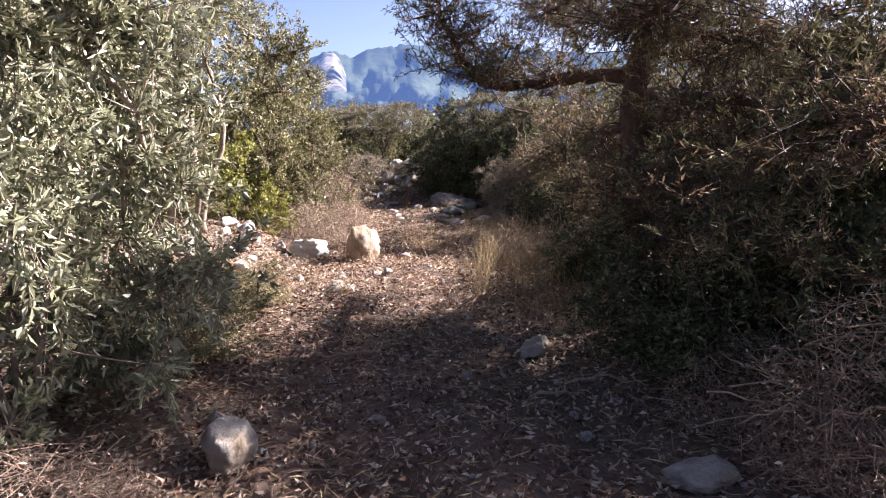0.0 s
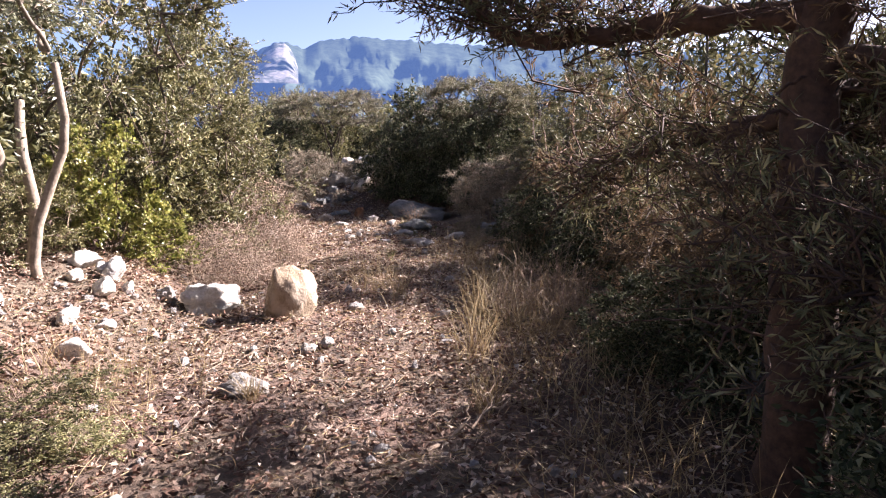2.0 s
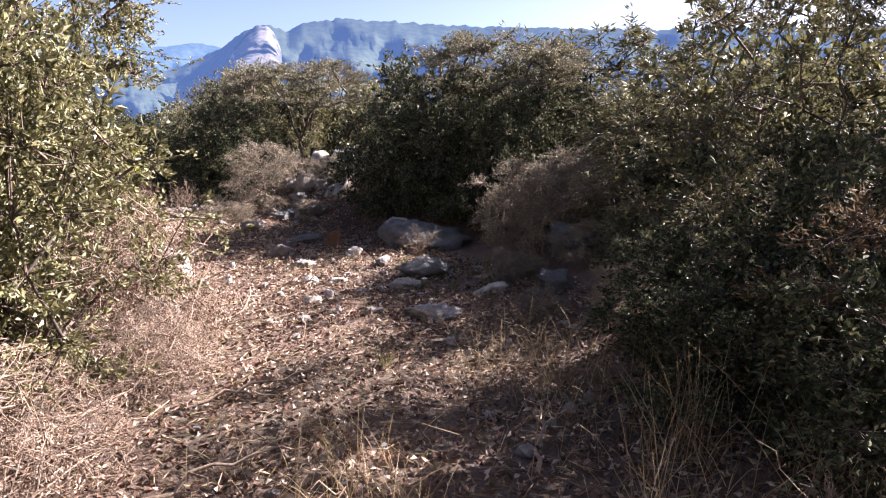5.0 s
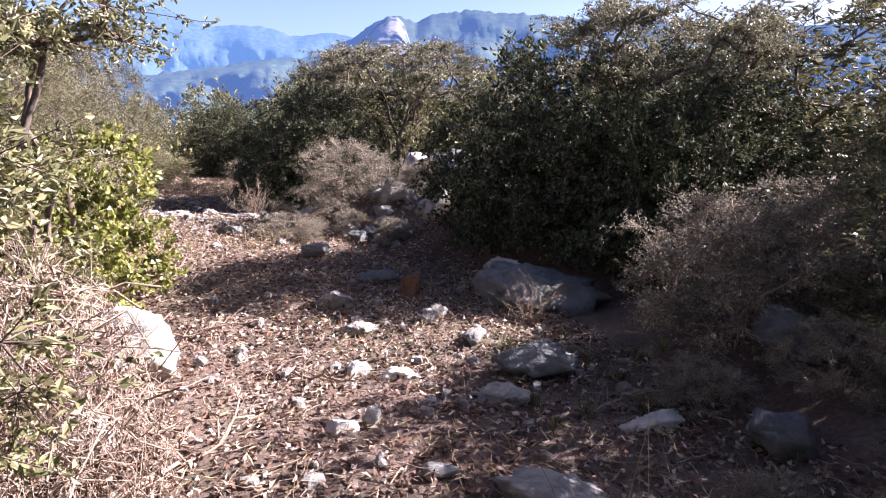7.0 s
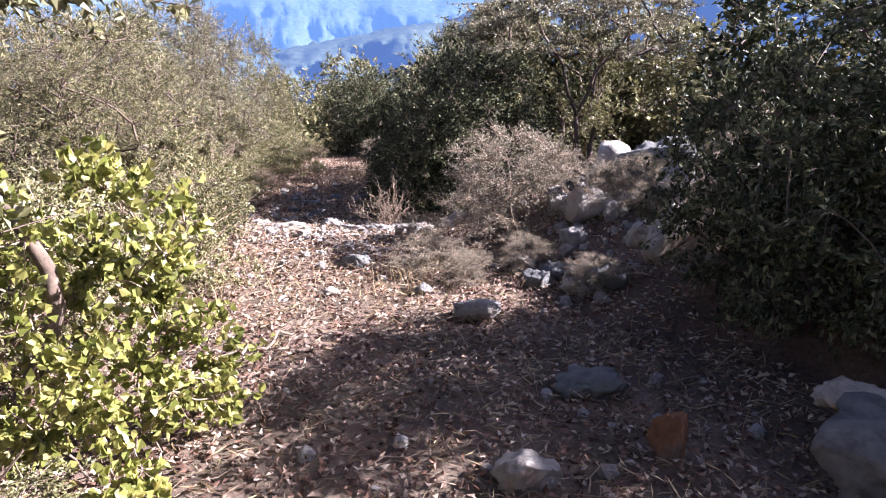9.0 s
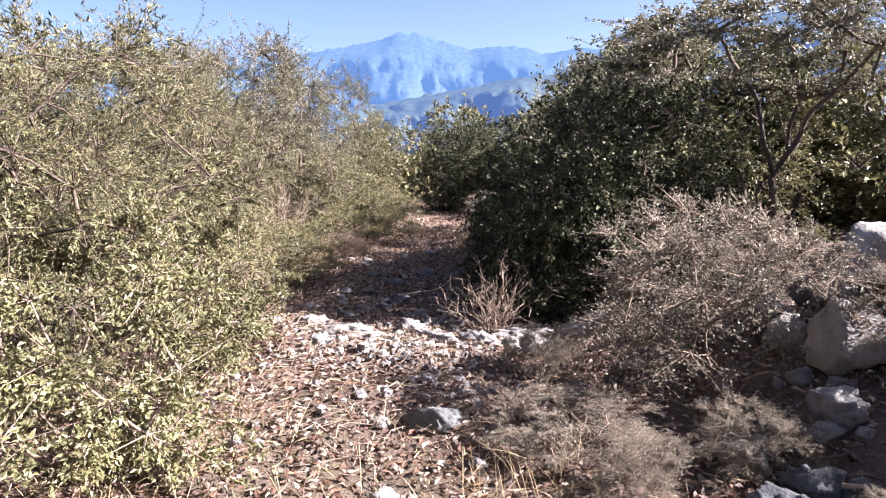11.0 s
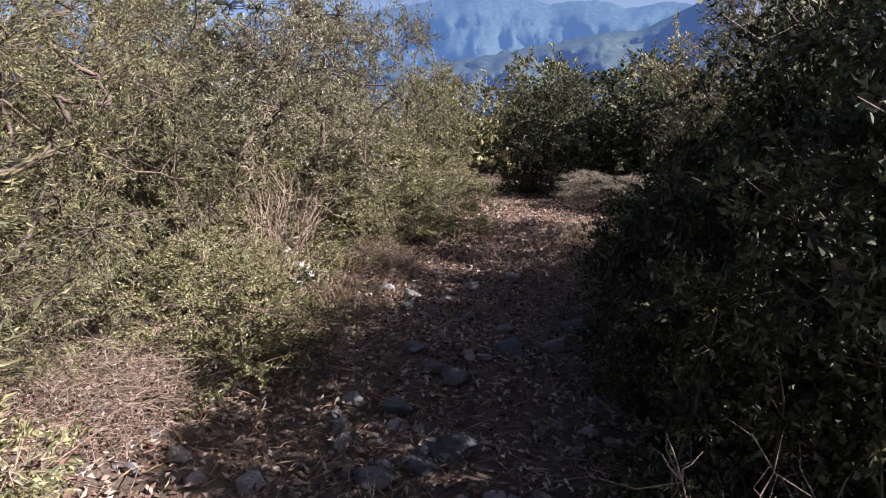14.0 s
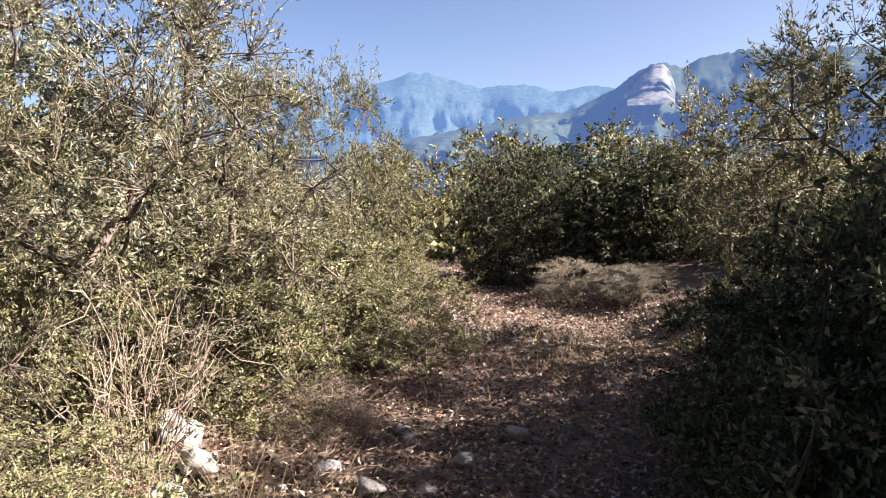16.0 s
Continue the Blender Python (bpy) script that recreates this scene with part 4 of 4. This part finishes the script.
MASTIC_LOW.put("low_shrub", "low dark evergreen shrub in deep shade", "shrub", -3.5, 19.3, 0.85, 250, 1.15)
MASTIC_F.put("evergreen_shrub", "dark evergreen shrub higher on the slope", "shrub", -2.2, 22.8, 1.05, 250, 1.0)
SAGE_LOW.put("low_shrub", "sunlit green shrub beside the trail", "shrub", -4.8, 24.2, 0.8, 100, 0.6)
JUNI_N.put("juniper_shrub", "olive-green juniper shading the trail", "juniper", -4.1, 24.2, 0.95, 30, 1.05)
SAGE_N.put("evergreen_shrub", "grey-green shrub beside the shaded trail", "shrub", -3.3, 23.7, 1.0, 240, 1.2)
MASTIC_LOW.put("low_shrub", "dark evergreen shrub at the bend of the trail", "shrub", -6.4, 29.2, 1.1, 200, 1.4)
MASTIC_LOW.put("low_shrub", "dark evergreen shrub at the bend of the trail", "shrub", -7.5, 29.2, 1.0, 300, 1.4)
THIN_TREE.put("thin_tree", "slender sunlit tree with pale bare stems", "tree", -5.0, 25.3, 1.0, 0, 0.95)
HEATH_N.put("heath_shrub", "pale grey heath tuft beside the trail", "heath", -6.9, 27.0, 0.9, 0, 0.6)
HEATH_N.put("heath_shrub", "pale grey heath tuft beside the trail", "heath", -6.1, 26.7, 0.75, 90, 0.55)
MASTIC_N.put("evergreen_shrub", "dark rounded evergreen shrub at the bend of the trail", "shrub", -8.3, 28.4, 1.0, 10, 1.05)
MASTIC_N.put("evergreen_shrub", "dark rounded evergreen shrub at the bend of the trail", "shrub", -5.9, 28.7, 0.85, 100, 0.95)
for x, y, s, tall, kind in [(-11.4, 31.2, 1.1, 0.9, SAGE_F), (-9.9, 32.8, 1.1, 1.0, MASTIC_F), (-6.6, 28.6, 0.9, 0.85, MASTIC_F), (-12.2, 37.0, 1.5, 0.95, SAGE_F), (-11.8, 29.6, 1.0, 0.9, SAGE_F), (-13, 32, 1.1, 0.8, JUNI_F), (-4.4, 27.8, 0.9, 0.6, MASTIC_F), (-3.2, 26.0, 0.9, 0.7, SAGE_F), (-0.8, 23.2, 1.1, 0.9, SAGE_F), (0.6, 20.6, 1.1, 0.9, MASTIC_F), (-7.2, 31.6, 1.0, 0.95, SAGE_F), (-4.4, 30, 1.1, 0.8, JUNI_F), (-9, 36, 1.2, 0.95, MASTIC_F)]:
    kind.put("evergreen_shrub", "evergreen shrub in the scrub beyond the trail", "shrub", x, y, s, 53 * x, tall, "scrub beyond the trail")
fill = np.random.default_rng(15)
for k in range(15):
    for side in (-5.2, 4.4 if k < 6 else 6.2):
        y = -1.5 + k * 2.0 + fill.uniform(-0.5, 0.5)
        x = float(np.interp(y, PATH_Y, PATH_X)) + side + fill.uniform(-0.5, 0.5)
        kind = (MASTIC_F, SAGE_F, JUNI_F)[int(fill.integers(0, 3))]
        kind.put("evergreen_shrub", "evergreen shrub in the thicket behind the hedge", "shrub", x, y, fill.uniform(0.95, 1.15), fill.uniform(0, 360), fill.uniform(0.75, 0.9) * (0.75 if side > 6 else 1), "thicket behind the hedge")
scrub = np.random.default_rng(9)
placed = 0
while placed < 22:
    x, y = scrub.uniform(-34, 22), scrub.uniform(-9, 48)
    off = x - np.interp(y, PATH_Y, PATH_X)
    if (-7.5 < off < 6.2 and y < 27) or abs(off) < 4 or (y < 2 and abs(off) < 4):
        continue
    kind = (MASTIC_F, SAGE_F, JUNI_F)[int(scrub.integers(0, 3))]
    kind.put("evergreen_shrub", "evergreen shrub in the scrub beyond the trail", "shrub", x, y, scrub.uniform(0.85, 1.25), scrub.uniform(0, 360), scrub.uniform(0.7, 0.9), "scrub beyond the trail")
    placed += 1


# ---- pine over the trail ----
def pine():
    rng = np.random.default_rng(77)
    base = Vector((1.5, 5.15, float(height(1.5, 5.15))))
    root = tagged(new("pine_tree"), "dark pine with long crooked limbs over the trail", "pine")
    root.matrix_world = Matrix.Translation(base)

    def limb(name, pts, r0, r1, sides=9):
        p = np.array(pts, float) - np.array(base)
        t = np.linspace(0, len(p) - 1, len(p) * 5)
        q = np.stack([np.interp(t, np.arange(len(p)), p[:, c]) for c in range(3)], 1)
        for _ in range(3):
            q[1:-1] = (q[:-2] + 2 * q[1:-1] + q[2:]) / 4
        q[1:] += rng.normal(0, 0.008, (len(q) - 1, 3))
        rad = np.linspace(r0, r1, len(q))[None] * rng.uniform(0.9, 1.1, (1, len(q)))
        v, f = tubes(q[None], rad, sides)
        new(name, as_mesh(name, v, f, RED_BARK, True)).parent = root
        return q

    limb("trunk", [(1.5, 5.15, -0.15), (1.48, 5.15, 0.7), (1.42, 5.2, 1.5), (1.5, 5.2, 2.4), (1.62, 5.25, 3.6)], 0.15, 0.05, 12)
    ways = [
        [(1.44, 5.2, 1.95), (1.1, 5.45, 1.98), (0.75, 5.65, 1.92), (0.38, 5.75, 1.9), (0.2, 5.75, 2.06), (0.02, 5.65, 2.35), (-0.1, 5.5, 2.75)],
        [(1.44, 5.2, 1.6), (1.25, 5.8, 1.5), (1.0, 6.4, 1.35), (0.95, 6.9, 1.3)],
        [(1.46, 5.2, 2.2), (1.3, 4.7, 2.3), (1.2, 4.2, 2.2), (1.15, 3.7, 2.2)],
        [(1.46, 5.2, 1.8), (1.9, 4.5, 1.75), (2.1, 3.7, 1.6), (2.0, 3.0, 1.6)],
        [(1.46, 5.2, 1.35), (1.7, 4.5, 1.25), (1.75, 3.8, 1.05), (1.8, 3.3, 0.9)],
        [(1.46, 5.2, 2.1), (2.2, 5.6, 2.2), (2.9, 5.9, 2.2), (3.4, 6.3, 2.4)],
        [(1.5, 5.2, 2.6), (1.3, 5.9, 2.8), (1.1, 6.6, 2.7), (1.0, 7.1, 2.75)],
        [(1.55, 5.2, 3.1), (2.2, 4.6, 3.3), (2.7, 4.0, 3.2), (3.0, 3.5, 3.0)],
        [(1.46, 5.2, 1.55), (1.95, 5.7, 1.55), (2.3, 6.3, 1.45), (2.5, 7.0, 1.35)],
        [(1.44, 5.2, 1.2), (1.3, 4.7, 1.15), (1.25, 4.2, 1.0)],
        [(1.46, 5.2, 2.5), (2.0, 4.7, 2.6), (2.5, 4.2, 2.5)],
        [(1.5, 5.2, 2.3), (2.0, 5.0, 2.2), (2.6, 4.9, 2.1), (3.0, 4.8, 1.9)],
        [(1.46, 5.2, 1.7), (2.0, 5.3, 1.65), (2.6, 5.5, 1.5)],
        [(1.6, 5.2, 3.4), (1.4, 5.9, 3.3), (0.9, 6.3, 3.2), (0.5, 6.3, 3.1)],
    ]
    for _ in range(22):
        z = rng.uniform(0.5, 2.7)
        a = rng.uniform(0, 2 * np.pi)
        ln = rng.uniform(0.3, 0.8)
        at = np.array([1.46, 5.18, z])
        out = np.array([np.cos(a), np.sin(a), rng.uniform(-0.5, 0.25)])
        if at[0] + out[0] * ln < 0.8:
            ln *= 0.5
        mid = at + out * ln * 0.5 + np.array([0, 0, rng.uniform(0.0, 0.08)])
        limb("dead_twig", [at, mid, at + out * ln + np.array([0, 0, -0.08])], 0.009, 0.003, 5)
    start, end = [], []
    for k, w in enumerate(ways):
        q = limb("limb", w, 0.062 if k == 0 else 0.04, 0.012)
        for i in range(int(len(q) * 0.2), len(q)):
            for _ in range(6 if k else 5):
                d = rng.normal(0, 1, 3) * np.array([0.34, 0.34, 0.2]) + np.array([0, 0, 0.02 if k else 0.14])
                start.append(q[i]), end.append(q[i] + d)
    a, b = np.array(start), np.array(end)
    world = b + np.array(base)
    keep = ~((np.abs(world[:, 0]) < 0.75) & (world[:, 2] < 2.0))
    a, b = a[keep], b[keep]
    side = bent(rng, a, b, 5, 0.1, -0.06)
    v1 = tubes(side, np.linspace(1, 0.4, 5)[None] * 0.006 * np.ones((len(a), 1)), 4)
    i = np.repeat(np.arange(len(a)), 9)
    k = rng.integers(1, 5, len(i))
    a2 = side[i, k]
    b2 = a2 + unit(side[i, 4] - side[i, 2]) * 0.08 + rng.normal(0, 0.085, (len(i), 3))
    tw = bent(rng, a2, b2, 3, 0.12)
    v2 = tubes(tw, np.linspace(1, 0.5, 3)[None] * 0.003 * np.ones((len(i), 1)), 3)
    v, f = joined([v1, v2])
    new("branchwork", as_mesh("branchwork", v, f, RED_BARK, True)).parent = root
    m = np.repeat(np.arange(len(i)), 11)
    u = rng.uniform(0.2, 1, len(m))[:, None]
    pos = tw[m, 0] * (1 - u) + tw[m, 2] * u
    way = unit(tw[m, 2] - tw[m, 0]) + rng.normal(0, 0.7, (len(m), 3))
    v, f = leaves(rng, pos, way, 0.05, 0.0085)
    dead = (np.repeat(i, 11) % 3) == 0
    vv = v.reshape(-1, 4, 3)
    for name, pick, mat, text in (("needles", ~dead, JUNIPER, "olive-green needles"), ("dry_needles", dead, DRY, "rusty brown dead needles")):
        w = vv[pick].reshape(-1, 3)
        tagged(new(name, as_mesh(name, w, np.arange(len(w)).reshape(-1, 4), mat)), text).parent = root


pine()

# ---- ground cover ----
def along(rng, n, y0, y1, left, right):
    """Random places beside and on the trail, between y0 and y1."""
    y = rng.uniform(y0, y1, n)
    off = rng.uniform(left, right, n)
    x = np.interp(y, PATH_Y, PATH_X) + off
    return x, y, off


def litter():
    rng = np.random.default_rng(50)
    x, y, _ = along(rng, 128000, -0.3, 30, -2.2, 2.6)
    # the bank under the olive
    x, y = np.concatenate([x, rng.uniform(-4.2, -2.2, 9000)]), np.concatenate([y, rng.uniform(5.0, 9.6, 9000)])
    z = height(x, y) + rng.uniform(0.0, 0.035, len(x))
    way = rng.normal(0, 1, (len(x), 3)) * np.array([1, 1, 0.35])
    v, q = leaves(rng, np.stack([x, y, z], 1), way, 0.045, 0.021, 0.4)
    tagged(new("leaf_litter", as_mesh("leaf_litter", v, q, LITTER)), "dead brown and tan leaves strewn over the trail", "leaf litter", kind="stuff")
    x, y, _ = along(rng, 24000, -0.3, 25, -2.4, 2.6)
    way = rng.normal(0, 1, (len(x), 3)) * np.array([1, 1, 0.18])
    v, q = leaves(rng, np.stack([x, y, height(x, y) + rng.uniform(0.008, 0.045, len(x))], 1), way, 0.1, 0.007, 0.2)
    tagged(new("straw_litter", as_mesh("straw_litter", v, q, STRAW)), "broken straw and pale grass bits on the ground", "straw", kind="stuff")
    x, y, off = along(rng, 6500, 0, 24, -2.4, 2.6)
    a = np.stack([x, y, height(x, y) + rng.uniform(0.005, 0.04, len(x))], 1)
    d = rng.normal(0, 1, (len(x), 3)) * np.array([1, 1, 0.16])
    b = a + unit(d) * rng.uniform(0.06, 0.32, (len(x), 1))
    b[:, 2] = np.maximum(b[:, 2], height(b[:, 0], b[:, 1]) + 0.006)
    v, q = tubes(bent(rng, a, b, 4, 0.07), np.linspace(1, 0.5, 4)[None] * rng.uniform(0.0018, 0.0045, (len(x), 1)), 3)
    tagged(new("fallen_twigs", as_mesh("fallen_twigs", v, q, TWIG, True)), "broken dry twigs scattered on the ground", "twigs", kind="stuff")


def blades(rng, x, y, tall, lean=0.35, width=0.004):
    """Thin curving blades from the ground: three stretched faces each."""
    n = len(x)
    p = np.stack([x, y, height(x, y) - 0.01], 1)
    d = np.stack([rng.normal(0, lean, n), rng.normal(0, lean, n), np.ones(n)], 1)
    h = (tall * rng.uniform(0.5, 1.2, n))[:, None]
    s = unit(np.cross(d, rng.normal(0, 1, (n, 3)))) * width / 2
    rows = []
    for t, w in ((0, 1), (0.35, 0.9), (0.7, 0.7), (1.0, 0.15)):
        c = p + d * h * t + np.stack([d[:, 0], d[:, 1], -np.abs(d[:, 0])], 1) * h * t * t * 0.5
        rows += [c - s * w, c + s * w]
    v = np.stack(rows, 1).reshape(-1, 3)
    f = np.array([[0, 1, 3, 2], [2, 3, 5, 4], [4, 5, 7, 6]])
    return v, (np.arange(n)[:, None, None] * 8 + f).reshape(-1, 4)


def grasses():
    rng = np.random.default_rng(60)
    xs, ys, hs = [], [], []
    spots = [(1.0, 6.6, 0.5, 330, 0.36), (0.9, 7.7, 0.45, 300, 0.38), (1.2, 8.6, 0.5, 240, 0.45), (0.95, 5.4, 0.4, 260, 0.3), (-0.35, 9.2, 0.35, 160, 0.3), (-1.8, 6.3, 0.4, 350, 0.25), (0.8, 10.2, 0.5, 300, 0.4), (-2.6, 16.4, 0.35, 160, 0.2), (-6.6, 20.3, 0.4, 260, 0.35), (-6.3, 24, 0.6, 300, 0.25), (-3.9, 15.6, 0.5, 300, 0.2)]
    for cx, cy, r, n, t in spots:
        xs.append(rng.normal(cx, r * 0.6, n)), ys.append(rng.normal(cy, r, n)), hs.append(np.full(n, t))
    x, y, off = along(rng, 3800, 0, 27, -2.4, 2.2)
    keep = rng.uniform(0, 1, len(x)) < 0.25 + 0.3 * np.abs(off)
    xs.append(x[keep]), ys.append(y[keep]), hs.append(np.full(keep.sum(), 0.13))
    v, q = blades(rng, np.concatenate(xs), np.concatenate(ys), np.concatenate(hs))
    tagged(new("dry_grass", as_mesh("dry_grass", v, q, STRAW)), "thin straw-coloured dry grass along the trail", "dry grass", kind="stuff")
    x, y, off = along(rng, 9000, 0, 26, -2.3, 2.2)
    keep = np.array([noise.noise(Vector((a * 1.3, b * 1.3, 4))) > 0.12 for a, b in zip(x, y)]) & (np.abs(off) > 0.3)
    x, y = x[keep], y[keep]
    pos = np.stack([x, y, height(x, y) + rng.uniform(0.0, 0.05, len(x))], 1)
    v, q = leaves(rng, pos, rng.normal(0, 1, (len(x), 3)) + np.array([0, 0, 0.8]), 0.03, 0.016)
    tagged(new("green_weeds", as_mesh("green_weeds", v, q, SAGE)), "small green weeds between the dead leaves", "weeds", kind="stuff")


def tuft(x, y, tall, n, seed, label, mat=STRAW):
    rng = np.random.default_rng(seed)
    v, q = blades(rng, rng.normal(x, 0.1 * tall + 0.004, n), rng.normal(y, 0.1 * tall + 0.004, n), np.full(n, tall), 0.22)
    ob = new("grass_tuft", as_mesh("grass_tuft", v - np.array([x, y, float(height(x, y))]), q, mat))
    ob.location = (x, y, float(height(x, y)))
    tagged(ob, label, "grass tuft", "grass tufts beside the trail")


def pebbles():
    rng = np.random.default_rng(70)
    bm = bmesh.new()
    bmesh.ops.create_cube(bm, size=1.0)
    bmesh.ops.subdivide_edges(bm, edges=bm.edges[:], cuts=1, use_grid_fill=True)
    bm.verts.index_update()
    shape = unit(np.array([v.co[:] for v in bm.verts]))
    faces = np.array([[v.index for v in f.verts] for f in bm.faces])
    bm.free()
    x, y, off = along(rng, 1300, 0, 26, -2.0, 2.2)
    extra = [(-3.9, 17.6, 0.6, 260), (-4.6, 18.8, 0.5, 180), (-1.5, 16.9, 0.5, 160), (-2.2, 7.5, 0.4, 120), (-6.6, 24, 0.9, 200), (-0.6, 13.2, 0.7, 160), (-3.65, 17.45, 0.3, 360), (-4.5, 17.6, 0.3, 160)]
    x = np.concatenate([x] + [rng.normal(a, r, n) for a, b, r, n in extra])
    y = np.concatenate([y] + [rng.normal(b, r, n) for a, b, r, n in extra])
    n = len(x)
    s = (0.008 + 0.042 * rng.uniform(0, 1, n) ** 4)[:, None, None] * rng.uniform(0.6, 1.2, (n, 1, 3))
    s[-520:] = (0.007 + 0.03 * rng.uniform(0, 1, 520) ** 2.5)[:, None, None] * rng.uniform(0.6, 1.2, (520, 1, 3))
    v = shape[None] * s * rng.uniform(0.75, 1.2, (n, len(shape), 1))
    v = v + np.stack([x, y, height(x, y) + s[:, 0, 2] * 0.3], 1)[:, None]
    q = (np.arange(n)[:, None, None] * len(shape) + faces[None]).reshape(-1, 4)
    tagged(new("pebbles", as_mesh("pebbles", v.reshape(-1, 3), q, LIME)), "small pale limestone rubble on the trail", "pebbles", kind="stuff")


litter()
grasses()
pebbles()
for k, (x, y, t, n) in enumerate([(0.42, 7.05, 0.45, 70), (-0.1, 8.9, 0.3, 40), (0.55, 8.2, 0.42, 70), (0.75, 8.8, 0.45, 60), (-0.95, 6.4, 0.2, 60), (1.1, 9.4, 0.5, 60), (-6.6, 20.5, 0.5, 30), (0.35, 6.2, 0.35, 60)]):
    tuft(x, y, t, n, 500 + k, "tuft of straw-coloured dry grass beside the trail")
weedy = np.random.default_rng(21)
for k in range(16):
    tuft(weedy.uniform(-0.1, 1.1), weedy.uniform(12.3, 13.9), weedy.uniform(0.06, 0.14), 70, 540 + k, "low tuft of green weeds between the stones", SAGE)
tuft(-0.2, 10.7, 0.14, 50, 520, "small tuft of fresh green weeds on the trail", SAGE)


def fallen_branch(x, y, length, turn, seed, label):
    """A dead branch on the ground: a crooked stick with a few forked side twigs."""
    rng = np.random.default_rng(seed)
    z = float(height(x, y)) + 0.02
    root = tagged(new("fallen_branch"), label, "branch", "fallen branches on the trail")
    root.matrix_world = pose(x, y, z, 0, 0, turn)
    a = np.array([[-length / 2, 0, 0.0]])
    main = bent(rng, a, -a + np.array([[0, 0, 0.1]]), 9, 0.035)
    new("stick", as_mesh("stick", *tubes(main, np.linspace(1, 0.45, 9)[None] * 0.011, 7), TWIG, True)).parent = root
    k = rng.integers(3, 9, 5)
    foot = main[0, k]
    side = bent(rng, foot, foot + np.stack([rng.uniform(0.05, 0.2, 5), rng.normal(0, 0.14, 5), rng.uniform(0.0, 0.12, 5)], 1), 5, 0.06)
    for s in side:
        new("twig", as_mesh("twig", *tubes(s[None], np.linspace(1, 0.4, 5)[None] * 0.005, 5), TWIG, True)).parent = root


for k, (x, y, ln, turn) in enumerate([(0.5, 12.55, 0.6, 25), (-1.35, 11.7, 0.7, 60), (-1.0, 12.6, 0.5, -35), (-0.9, 10.3, 0.6, 20), (0.5, 9.6, 0.5, 75), (0.25, 5.9, 0.6, 40), (0.75, 3.8, 0.5, 15), (-0.7, 4.4, 0.45, -20), (-0.95, 9.3, 0.7, 25), (-1.9, 13.3, 0.5, 10), (-2.9, 15.0, 0.5, 55), (-3.6, 16.3, 0.45, -15), (-4.9, 17.3, 0.6, 35), (-5.6, 20.6, 0.5, 60), (-1.15, 16.4, 0.7, -30)]):
    fallen_branch(x, y, ln, turn, 800 + k, "pale crooked dead branch lying in the leaf litter")


def scrubland():
    """Low scrub that covers the hillside away from the trail: clumps of leaves on the ground, too many to count."""
    rng = np.random.default_rng(90)
    x, y = rng.uniform(-60, 50, 2600), rng.uniform(-35, 75, 2600)
    off = x - np.interp(y, PATH_Y, PATH_X)
    keep = ((off < -5.5) | (off > 6.5) | (y > 29) | (y < -4)) & ~((np.abs(off) < 2.5) & (y < 29))
    x, y = x[keep], y[keep]
    per = 45
    size = rng.uniform(0.4, 1.0, len(x))
    i = np.repeat(np.arange(len(x)), per)
    d = unit(rng.normal(0, 1, (len(i), 3)))
    d[:, 2] = np.abs(d[:, 2])
    rad = (rng.uniform(0.45, 1, len(i)) ** 0.5 * size[i])[:, None]
    pos = np.stack([x[i], y[i], height(x[i], y[i])], 1) + d * rad * np.array([1.0, 1.0, 0.75])
    v, q = leaves(rng, pos, d + rng.normal(0, 0.6, (len(i), 3)), 0.33, 0.19)
    tagged(new("scrubland", as_mesh("scrubland", v, q, SAGE)), "low olive-green scrub covering the hillside", "scrub", kind="stuff")


scrubland()
